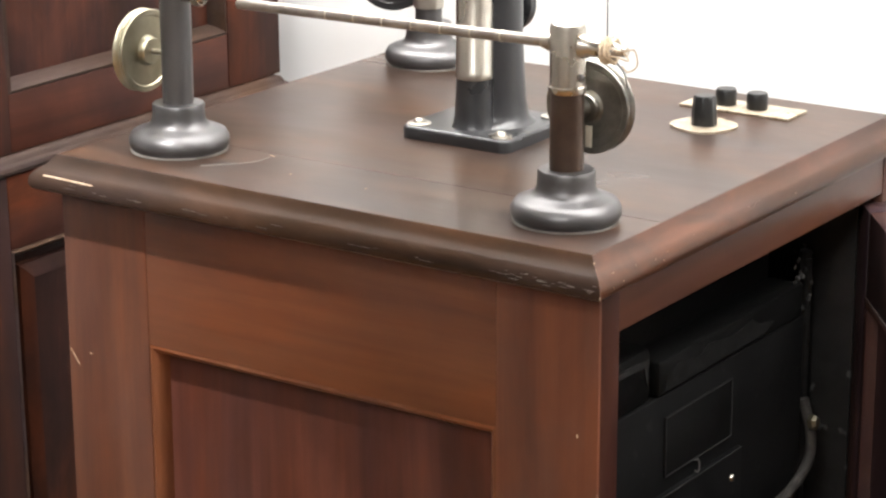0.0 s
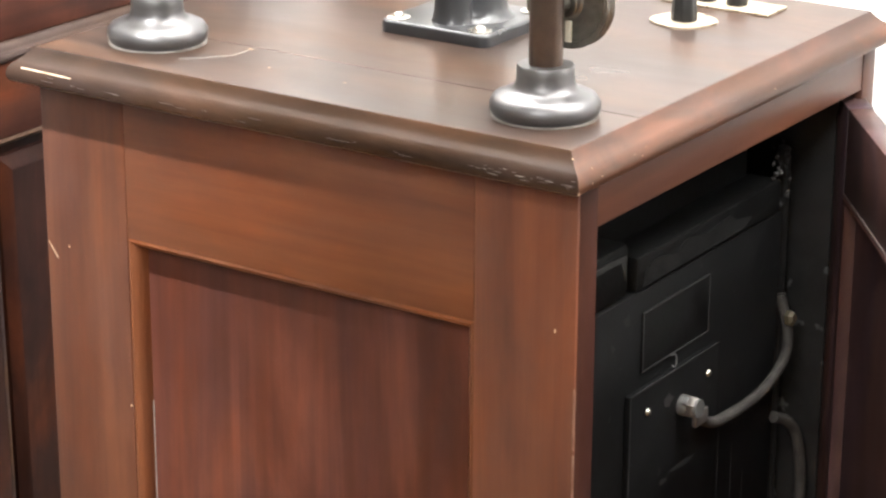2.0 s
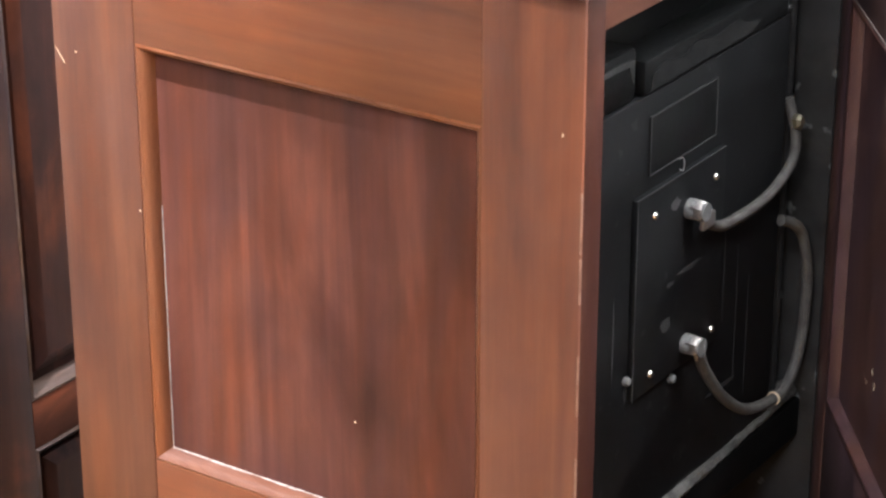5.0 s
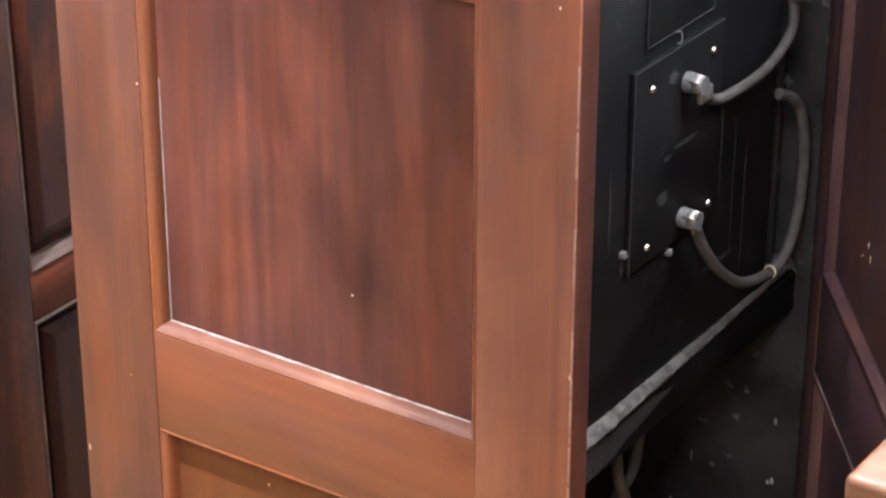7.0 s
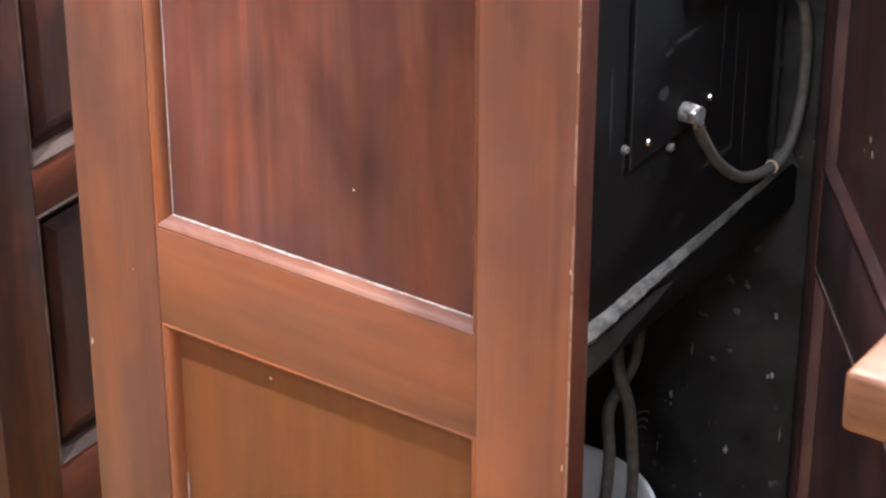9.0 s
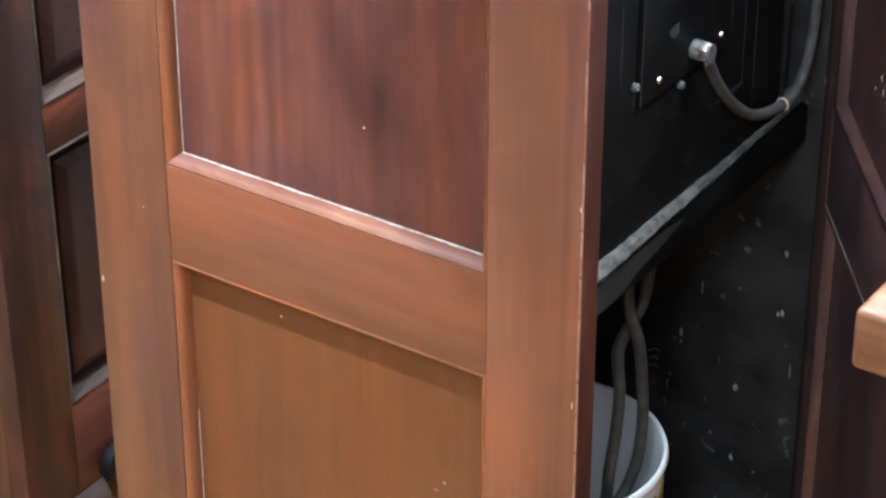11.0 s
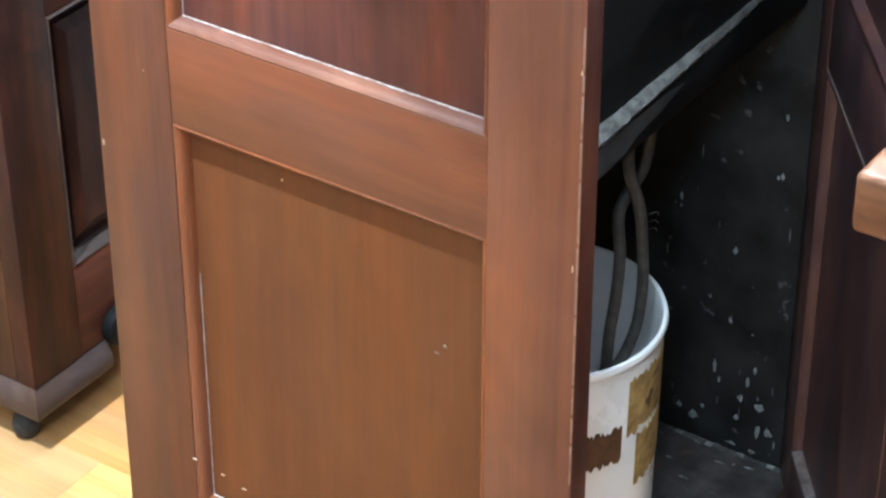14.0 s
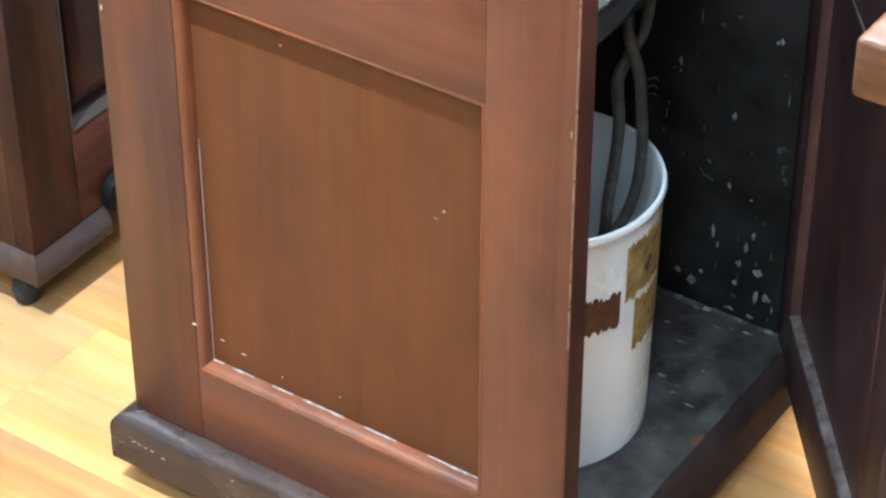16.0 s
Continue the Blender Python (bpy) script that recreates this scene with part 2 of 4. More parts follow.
# grey for scuffs, and for painted highlights on the front and moulding
SCUFF_GLINT = paint("grey_scuff_glint", (0.16, 0.145, 0.13), (0.30, 0.28, 0.26), 0.6, 0, 90, 0.1, 0.2)
TIN = paint("tinned_plate", (0.55, 0.5, 0.42), (0.72, 0.67, 0.58), 0.38, 0.7, 40, 0.05)
KNOB = paint("black_knob_plastic", (0.006, 0.006, 0.006), (0.012, 0.012, 0.012), 0.3, 0, 30, 0.05)
CABLE = paint("grey_rubber_cable", (0.026, 0.0235, 0.022), (0.058, 0.053, 0.048), 0.7, 0, 90, 0.3, 0.3)
CORD = paint("string_cord", (0.38, 0.29, 0.19), (0.62, 0.52, 0.39), 0.9, 0, 300, 0.3, 0.1)
ENAMEL = paint("white_enamel", (0.72, 0.72, 0.72), (0.80, 0.80, 0.81), 0.22, 0, 6, 0.03, 0.6, (0.34, 0.32, 0.27), 0.76, 40)
LABEL = paint("torn_paper_label", (0.17, 0.10, 0.03), (0.36, 0.25, 0.09), 0.6, 0, 70, 0.2, 0.3, (0.06, 0.03, 0.012), 0.6, 60)
LABEL_DARK = paint("stained_paper_label", (0.055, 0.022, 0.010), (0.12, 0.055, 0.022), 0.5, 0, 60, 0.2, 0.3)
# bare wood of chips, also the pale tone of one painted glint
CHIP_GLINT = paint("bare_chip_glint", (0.32, 0.23, 0.15), (0.50, 0.40, 0.30), 0.7, 0, 90, 0.1, 0.2)
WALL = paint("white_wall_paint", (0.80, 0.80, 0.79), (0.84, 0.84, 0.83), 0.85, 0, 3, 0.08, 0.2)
# greys of the unseen walls and ceiling, chosen for how much light they bounce
UNSEEN_GREY = paint("unseen_wall_grey", (0.38, 0.375, 0.365), (0.42, 0.415, 0.405), 0.85, 0, 3, 0.08, 0.2)
CEIL = paint("ceiling_paint", (0.48, 0.48, 0.48), (0.52, 0.52, 0.52), 0.9, 0, 3, 0.05, 0.2)
RUBBER = paint("black_rubber", (0.008, 0.008, 0.008), (0.018, 0.017, 0.016), 0.6, 0, 40, 0.1, 0.3)


# ---- building helpers ----
def thing(name, base, label, category, group="", kind=""):
    e = new(name)
    e.empty_display_size = 0.05
    e.location = base
    e.matrix_basis = Matrix.Translation(base)
    return tagged(e, label, category, group, kind)


def base_of(ob):
    m = Matrix.Identity(4)
    while ob:
        m = ob.matrix_basis @ m if ob.parent is None else ob.matrix_parent_inverse @ ob.matrix_basis @ m
        ob = ob.parent
    return m


def mesh_of(name, bm, material, smooth=True):
    me = bpy.data.meshes.new(name)
    bmesh.ops.recalc_face_normals(bm, faces=bm.faces)
    bm.to_mesh(me)
    bm.free()
    me.materials.append(material)
    if smooth:
        me.shade_smooth()
        me.set_sharp_from_angle(angle=radians(38))
    return me


def part(name, bm, material, parent=None, label="", smooth=True):
    """Links a bmesh in world coordinates as one mesh under a thing or a part."""
    ob = new(name, mesh_of(name, bm, material, smooth))
    if parent:
        ob.parent = parent
        ob.matrix_parent_inverse = base_of(parent).inverted()
    return tagged(ob, label)


def box(x0, x1, y0, y1, z0, z1, bevel=0.0015, seg=2, m=None):
    bm = bmesh.new()
    bmesh.ops.create_cube(bm, size=1)
    for v in bm.verts:
        v.co = Vector(((x0 + x1) / 2 + v.co.x * (x1 - x0), (y0 + y1) / 2 + v.co.y * (y1 - y0), (z0 + z1) / 2 + v.co.z * (z1 - z0)))
    if bevel:
        bmesh.ops.bevel(bm, geom=bm.edges[:], offset=bevel, segments=seg, affect="EDGES", profile=0.5)
    if m:
        bm.transform(m)
    return bm


def lathe(profile, m, steps=40):
    """A turned solid from (radius, height) pairs about local z, placed by m."""
    bm = bmesh.new()
    rings = []
    for r, h in profile:
        if r < 1e-6:
            rings.append([bm.verts.new((0, 0, h))])
        else:
            rings.append([bm.verts.new((r * math.cos(2 * math.pi * k / steps), r * math.sin(2 * math.pi * k / steps), h)) for k in range(steps)])
    for a, b in zip(rings, rings[1:]):
        for k in range(steps):
            j = (k + 1) % steps
            if len(a) == 1 and len(b) > 1:
                bm.faces.new((a[0], b[k], b[j]))
            elif len(b) == 1 and len(a) > 1:
                bm.faces.new((a[k], a[j], b[0]))
            elif len(a) > 1:
                bm.faces.new((a[k], a[j], b[j], b[k]))
    bm.transform(m)
    return bm


def at(x, y, z):
    return Matrix.Translation((x, y, z))


def along(p, q):
    """A frame at p whose z points to q, and the length."""
    d = Vector(q) - Vector(p)
    return Matrix.Translation(p) @ d.to_track_quat("Z", "Y").to_matrix().to_4x4(), d.length


def rod(p, q, r, steps=20, chamfer=0.0008):
    m, n = along(p, q)
    return lathe([(0, 0), (r - chamfer, 0), (r, chamfer), (r, n - chamfer), (r - chamfer, n), (0, n)], m, steps)


def smooth_path(points, per=8):
    """A Catmull-Rom line through points."""
    pts = [Vector(p) for p in points]
    pts = [2 * pts[0] - pts[1]] + pts + [2 * pts[-1] - pts[-2]]
    out = []
    for a, b, c, d in zip(pts, pts[1:], pts[2:], pts[3:]):
        for k in range(per):
            t = k / per
            out.append(0.5 * (2 * b + (c - a) * t + (2 * a - 5 * b + 4 * c - d) * t * t + (3 * b - a - 3 * c + d) * t ** 3))
    out.append(pts[-2])
    return out


def tube(points, r, per=8, steps=12):
    path = smooth_path(points, per)
    bm = bmesh.new()
    rings = []
    up = Vector((0.31, 0.22, 0.92))
    for i, p in enumerate(path):
        d = (path[min(i + 1, len(path) - 1)] - path[max(i - 1, 0)]).normalized()
        a = (up - d * up.dot(d)).normalized()
        b = d.cross(a)
        up = a
        rings.append([bm.verts.new(p + r * (math.cos(2 * math.pi * k / steps) * a + math.sin(2 * math.pi * k / steps) * b)) for k in range(steps)])
    for a, b in zip(rings, rings[1:]):
        for k in range(steps):
            bm.faces.new((a[k], a[(k + 1) % steps], b[(k + 1) % steps], b[k]))
    bm.faces.new(rings[0])
    bm.faces.new(rings[-1])
    return bm


def mitred(u0, u1, v0, v1, profile, mp):
    """Four mitred strips round a rectangle: profile is a closed list of (inset, lift); mp maps (u, v, lift) to the world."""
    out = []
    def corner(k, i):
        return ((u0 + i, v0 + i), (u1 - i, v0 + i), (u1 - i, v1 - i), (u0 + i, v1 - i))[k]
    for k in range(4):
        bm = bmesh.new()
        ends = []
        for c in (k, (k + 1) % 4):
            ends.append([bm.verts.new(mp(*corner(c, i), w)) for i, w in profile])
        n = len(profile)
        for j in range(n):
            bm.faces.new((ends[0][j], ends[1][j], ends[1][(j + 1) % n], ends[0][(j + 1) % n]))
        bm.faces.new(ends[0])
        bm.faces.new(ends[1][::-1])
        out.append(bm)
    return out


def blob(outline, mp, thick):
    """A flat flake with an outline in (u, v)."""
    bm = bmesh.new()
    low = [bm.verts.new(mp(u, v, 0)) for u, v in outline]
    top = [bm.verts.new(mp(u, v, thick)) for u, v in outline]
    bm.faces.new(top)
    bm.faces.new(low[::-1])
    for i in range(len(low)):
        j = (i + 1) % len(low)
        bm.faces.new((low[i], low[j], top[j], top[i]))
    return bm


def ragged(cu, cv, a, b, n, rng, rough=0.3):
    return [(cu + a * math.cos(2 * math.pi * k / n) * (1 - rough * rng.random()), cv + b * math.sin(2 * math.pi * k / n) * (1 - rough * rng.random())) for k in range(n)]


# ---- room: floor bed, walls and ceiling ----
X0, X1, Y0, Y1, ZC = -1.8, 2.9, -3.6, 0.70, 2.9
floor = tagged(new("floor", mesh_of("floor", box(X0 - 0.1, X1 + 0.1, Y0 - 0.1, Y1 + 0.1, -0.14, -0.021, 0), RUBBER)), "pale wooden plank floor of the exhibition room", "floor", "", "structure")
# only the north wall is in view; the others are added to close the room and hold bounced light
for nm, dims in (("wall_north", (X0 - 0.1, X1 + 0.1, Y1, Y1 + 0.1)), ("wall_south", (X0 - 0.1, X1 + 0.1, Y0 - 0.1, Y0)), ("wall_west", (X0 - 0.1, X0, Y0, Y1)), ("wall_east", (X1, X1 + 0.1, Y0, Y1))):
    tagged(new(nm, mesh_of(nm, box(*dims, -0.021, ZC, 0), WALL if nm == "wall_north" else UNSEEN_GREY)), "plain white painted wall" if nm == "wall_north" else "unseen plain wall, grey to limit bounced light", "wall", "", "structure")
tagged(new("ceiling", mesh_of("ceiling", box(X0 - 0.1, X1 + 0.1, Y0 - 0.1, Y1 + 0.1, ZC, ZC + 0.1, 0), CEIL)), "unseen grey ceiling that sets bounced light", "ceiling", "", "structure")

# ---- the open mahogany cabinet ----
cab = thing("wooden_cabinet", (-0.25, 0.24, 0.0), "tall polished mahogany cabinet with panelled front and open side door", "cabinet")
W, D = 0.5, 0.487
PT, ZT = 0.087, 1.188          # plinth top, underside of the top moulding
XA, XB = -0.414, -0.086        # panel opening in the front
Z1, Z2, Z3, Z4 = 0.174, 0.602, 0.696, 1.069
FT = 0.026                     # thickness of the front frame


def front(u, v, w):
    return Vector((u, -w, v))


part("stile", box(-W, XA, 0, FT, PT, ZT), MAHOG_Z, cab)
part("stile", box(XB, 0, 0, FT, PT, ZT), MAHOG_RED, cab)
# thin strip over the frame's side, carrying that face's shade as colour
part("edge_strip", box(-0.0200, 0.0005, 0.0022, FT + 0.0006, PT, ZT, 0.0008), STRIP_SHADED, cab, "dark red varnished edge strip with side shade in its colour")
G = 0.0001
for z0, z1 in ((PT, Z1), (Z2, Z3), (Z4, ZT)):
    part("rail", box(XA + G, XB - G, 0.0006, FT - 0.001, z0, z1, 0.0004), MAHOG_X, cab)
BEAD = [(0.0, -0.0012), (0.0022, -0.0004), (0.0048, -0.0022), (0.0068, -0.0056), (0.0080, -0.0105), (0.0086, -0.0150), (0.0, -0.0150)]
for z0, z1, mat, lab in ((Z3, Z4, PANEL_RED, "dark red-brown recessed panel"), (Z1, Z2, PANEL_GOLD, "golden brown recessed panel with small dents")):
    for i, bm in enumerate(mitred(XA, XB, z0, z1, BEAD, front)):
        # the upper panel's bottom bead gets the painted highlight
        part("panel_bead", bm, BEAD_GLINT if i == 0 and z0 == Z3 else BEAD_WOOD, cab)
    # pale strip painting the highlight in the gap by the left bead
    part("joint_line", box(XA + 0.0084, XA + 0.0091, 0.0143, 0.0152, z0 + 0.006, z0 + 0.62 * (z1 - z0), 0), SCUFF_GLINT, cab, "painted highlight line beside the panel")
    part("panel", box(XA + 0.001, XB - 0.001, 0.0150, 0.0225, z0 + 0.001, z1 - 0.001, 0), mat, cab, lab)

# sides, back and the frame of the open side
part("side_board", box(-W, -W + 0.02, FT, D, PT, ZT), MAHOG_Z, cab)
part("back_board", box(-W + 0.02, -0.022, 0.4635, D, PT, ZT, 0.001), BLACK_SPOT, cab, "black painted inner back with pale paint spots")
part("corner_post", box(-0.0215, 0, 0.4632, D, PT, ZT), MAHOG_Z, cab)
part("side_rail", box(-0.022, -0.0006, FT, 0.463, 1.150, ZT, 0.001), MAHOG_Y, cab)
part("inner_lining", box(-W + 0.0204, -0.030, FT + 0.0005, FT + 0.006, PT + 0.001, 1.149, 0), BLACK, cab)
part("inner_lining", box(-W + 0.0204, -W + 0.026, FT + 0.007, 0.463, PT + 0.001, 1.149, 0), BLACK, cab)
part("inner_lining", box(-W + 0.027, -0.0225, FT + 0.007, 0.463, 1.160, 1.170, 0), BLACK, cab)

# plinth with a rounded top edge
PLINTH = [(0.06, 0.030), (0.002, 0.030), (0.0, 0.032), (0.0, 0.072), (0.0012, 0.078), (0.004, 0.0826), (0.0085, 0.0855), (0.012, PT), (0.06, PT)]
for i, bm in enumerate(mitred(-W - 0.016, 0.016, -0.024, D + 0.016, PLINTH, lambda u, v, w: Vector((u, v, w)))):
    # the open-side board takes the shaded copy of the plinth wood
    part("plinth_board", bm, PLINTH_SHADED if i == 1 else PLINTH_WOOD, cab, "scuffed dark plinth moulding")
part("base_board", box(-W + 0.021, -0.004, FT + 0.001, 0.4630, 0.035, PT + 0.0022, 0.001), GRIME, cab, "grimy black base inside the cabinet")

# top: flat board and mitred ogee moulding
OGEE = [(0.0175, 1.1870), (0.010, 1.1870), (0.0042, 1.1874), (0.0014, 1.1890), (0.0, 1.1925), (0.0002, 1.1960), (0.0013, 1.1993), (0.0034, 1.2022), (0.0060, 1.2042), (0.0095, 1.2066), (0.0127, 1.2098), (0.0150, 1.2128), (0.0160, 1.2143), (0.0168, 1.2150), (0.0175, 1.2150)]
for i, bm in enumerate(mitred(-W - 0.013, 0.014, -0.024, D + 0.006, OGEE, lambda u, v, w: Vector((u, v, w)))):
    part("top_moulding", bm, EDGE_SIDE if i in (1, 3) else EDGE_WOOD, cab, "worn glossy ogee edge moulding")
part("top_board", box(-W + 0.0046, -0.0036, -0.0064, 0.0895, 1.1882, 1.2150, 0.0004, 1), TOP_WOOD, cab)
part("top_board", box(-W + 0.0046, -0.0036, 0.0900, D - 0.0116, 1.1882, 1.2150, 0.0004, 1), TOP_WOOD, cab)

# castors under the plinth
for x, y in ((-0.45, 0.03), (-0.05, 0.03), (-0.45, 0.45), (-0.05, 0.45)):
    c = part("castor", lathe([(0, 0), (0.008, 0.001), (0.014, 0.006), (0.016, 0.0145), (0.013, 0.023), (0.006, 0.0275), (0.006, 0.031), (0, 0.031)], at(x, y, 0), 24), RUBBER, cab)

# ---- the cabinet's side door, standing ajar ----
HX, HY, DW, DS = -0.020, 0.4605, 0.435, 0.037
dd = Vector((0.61, -0.792, 0)).normalized()
dn = Vector((dd.y, -dd.x, 0))      # towards the inside of the cabinet


def door_at(u, v, w):
    return Vector((HX, HY, 0)) + dd * u + dn * w + Vector((0, 0, v))


def door_box(u0, u1, v0, v1, w0, w1, bevel=0.001):
    m = Matrix.Translation((HX, HY, 0)) @ Matrix(((dd.x, dn.x, 0, 0), (dd.y, dn.y, 0, 0), (0, 0, 1, 0), (0, 0, 0, 1)))
    return box(u0, u1, w0, w1, v0, v1, bevel, 2, m)


door = part("door", door_box(0.0, DS, 0.070, 1.142, -0.022, 0), DOOR_WOOD, cab, "dark panelled side door standing ajar")
part("stile", door_box(DW - 0.06, DW, 0.070, 1.142, -0.022, 0), DOOR_WOOD, door)
DZ = (0.142, 0.589, 0.685, 1.068)
for z0, z1 in ((0.0702, DZ[0]), (DZ[1], DZ[2]), (DZ[3], 1.1418)):
    part("rail", door_box(DS + 0.0003, DW - 0.0603, z0, z1, -0.021, -0.0006), DOOR_WOOD, door)
DBEAD = [(0.0, -0.0008), (0.003, 0.0006), (0.0075, -0.0002), (0.0105, -0.004), (0.0115, -0.0098), (0.0, -0.0098)]
for z0, z1 in ((DZ[0], DZ[1]), (DZ[2], DZ[3])):
    for i, bm in enumerate(mitred(DS + 0.0003, DW - 0.0603, z0, z1, DBEAD, door_at)):
        part("panel_bead", bm, WORN_GLINT if i == 0 and z0 < 0.5 else DOOR_BEAD, door)
    part("panel", door_box(DS + 0.001, DW - 0.061, z0 + 0.001, z1 - 0.001, -0.0165, -0.0100, 0), DOOR_WOOD, door)

# ---- equipment inside the cabinet ----
BX = -0.040                      # face of the insulation board


def inside(u, v, w):
    return Vector((BX + w, u, v))


shelf = part("shelf", box(-0.46, -0.036, 0.034, 0.4628, 0.628, 0.668, 0.003), BLACK, cab, "black shelf with a dusty front edge")


def lumpy_strip(p, q, r0, r1, flat, seed, n=90, steps=10):
    """A ragged bead of settled dust from p to q."""
    rg = random.Random(seed)
    bm = bmesh.new()
    rings = []
    for i in range(n + 1):
        f = i / n
        c = Vector(p).lerp(Vector(q), f)
        r = r0 + (r1 - r0) * f
        sag = 0.0012 * noise.noise(Vector((f * 7, seed, 0)))
        ring_r = [r * (0.90 + 0.13 * noise.noise(Vector((f * 70, k * 1.3, seed))) + 0.08 * rg.random()) for k in range(steps)]
        rings.append([bm.verts.new(c + Vector((a * math.cos(2 * math.pi * k / steps), 0, flat * a * math.sin(2 * math.pi * k / steps) + sag))) for k, a in enumerate(ring_r)])
    for a, b in zip(rings, rings[1:]):
        for k in range(steps):
            bm.faces.new((a[k], a[(k + 1) % steps], b[(k + 1) % steps], b[k]))
    bm.faces.new(rings[0])
    bm.faces.new(rings[-1][::-1])
    return bm


part("dusty_edge", lumpy_strip((-0.0445, 0.036, 0.6685), (-0.0500, 0.4615, 0.6745), 0.0165, 0.0122, 0.62, 4), DUST, shelf, "thick grey dust on the shelf edge")
# grey patch on the shelf front, tapering towards the back
part("dust_film", blob([(0.036, 0.630), (0.10, 0.631), (0.135, 0.634), (0.15, 0.640), (0.19, 0.646), (0.23, 0.655), (0.20, 0.660), (0.10, 0.660), (0.036, 0.660)], lambda u, v, w: Vector((-0.0360 + w, u, v)), 0.0004), DIM_DUST, shelf, "thin grey patch narrowing along the shelf front")
gear = thing("instrument_panel", (-0.05, 0.24, 0.671), "black insulating instrument panel with terminals inside cabinet", "panel")
part("board", box(-0.055, BX, 0.034, 0.405, 0.671, 1.052, 0.0015), BAKELITE, gear)
part("top_ledge", box(-0.20, -0.0722, 0.034, 0.405, 1.052, 1.0585, 0.001), BLACK, gear)
part("terminal_plate", box(BX, BX + 0.005, 0.144, 0.290, 0.797, 0.972, 0.0012), BAKELITE, gear)
part("name_plate", box(BX, BX + 0.0015, 0.167, 0.276, 0.984, 1.034, 0.0006), BLACK, gear)
for i, bm in enumerate(mitred(0.144, 0.290, 0.797, 0.972, [(0, 0.005), (0.0012, 0.005), (0.0012, 0.0056), (0, 0.0056)], inside)):
    if i in (2, 3):
        part("plate_rim", bm, DIM_DUST, gear)
for bm in mitred(0.167, 0.276, 0.984, 1.034, [(0, 0.0015), (0.0012, 0.0015), (0.0012, 0.0022), (0, 0.0022)], inside):
    part("plate_rim", bm, DIM_DUST, gear)
part("clip", tube([inside(0.214, 0.9835, 0.002), inside(0.217, 0.9840, 0.004), inside(0.2175, 0.979, 0.005), inside(0.2155, 0.974, 0.005), inside(0.2135, 0.9755, 0.003)], 0.0007, 6, 8), DUST_DARK, gear)
XT = BX + 0.005
for y, z in ((0.272, 0.9500), (0.172, 0.9505), (0.276, 0.8110), (0.173, 0.8115)):
    part("screw", lathe([(0.0, 0), (0.0032, 0), (0.0031, 0.001), (0.0022, 0.0022), (0.0, 0.0027)], at(XT, y, z) @ pose(0, 0, 0, 0, 90, 0), 16), NICKEL, gear)
for y, z in ((0.141, 0.777), (0.217, 0.748)):
    part("stud", lathe([(0, 0), (0.004, 0), (0.004, 0.003), (0.0025, 0.005), (0, 0.005)], at(BX, y, z + 0.04) @ pose(0, 0, 0, 0, 90, 0), 16), DUST_DARK, gear)
for y, z in ((0.228, 0.9375), (0.230, 0.8165)):
    t = part("terminal", lathe([(0, 0), (0.0085, 0), (0.0088, 0.002), (0.0085, 0.008), (0.0078, 0.009), (0.0078, 0.017), (0, 0.017)], at(XT, y, z) @ pose(0, 0, 0, 0, 90, 0), 28), DUST_DARK, gear)
    part("hex_nut", lathe([(0, 0.004), (0.0084, 0.004), (0.0092, 0.0052), (0.0092, 0.0135), (0.0082, 0.0150), (0.0040, 0.0154), (0, 0.0156)], at(XT, y, z) @ pose(0, 0, 0, 0, 90, 0), 6), TERMINAL, t, "dull grey metal hexagon nut")
part("upper_box", box(-0.30, -0.072, 0.045, 0.402, 1.0590, 1.1380, 0.004), BLACK, gear, "black box above the panel")
part("beam", box(-0.0715, -0.0385, 0.156, 0.400, 1.0523, 1.0820, 0.004), BLACK, gear)
part("dust_strip", blob([(0.164, 1.056), (0.330, 1.057), (0.345, 1.064), (0.318, 1.068), (0.305, 1.076), (0.27, 1.0705), (0.235, 1.0765), (0.215, 1.069), (0.185, 1.075), (0.166, 1.0682)], lambda u, v, w: Vector((-0.0384 + w, u, v)), 0.0006), SOOT, gear, "grey dust on the beam")
part("bracket", box(-0.0715, -0.040, 0.036, 0.148, 1.0523, 1.0980, 0.007), BLACK, gear)
part("dust_strip", blob([(0.085, 1.0895), (0.118, 1.0908), (0.140, 1.0885), (0.139, 1.0675), (0.133, 1.0840), (0.11, 1.0852), (0.09, 1.085)], lambda u, v, w: Vector((-0.0399 + w, u, v)), 0.0008), DIM_DUST, gear, "grey dust on the block")
for y, z, a, b, w in ((0.196, 0.846, 0.011, 0.008, 0.0051), (0.206, 0.949, 0.010, 0.007, 0.0051), (0.142, 0.806, 0.004, 0.012, 0.0001), (0.232, 0.884, 0.024, 0.003, 0.0051), (0.201, 0.880, 0.007, 0.003, 0.0051), (0.305, 0.86, 0.0012, 0.07, 0.0001), (0.330, 0.80, 0.001, 0.09, 0.0001), (0.352, 0.77, 0.0012, 0.07, 0.0001), (0.31, 0.742, 0.03, 0.004, 0.0001), (0.12, 0.86, 0.002, 0.05, 0.0001), (0.07, 0.80, 0.012, 0.02, 0.0001)):
    part("smudge", blob(ragged(y, z, a, b, 14, random.Random(int(1000 * y)), 0.5), lambda u, v, d, w=w: inside(u, v, w + d), 0.0002), DIM_DUST, gear, "faint dusty smudge")
rag = random.Random(8)
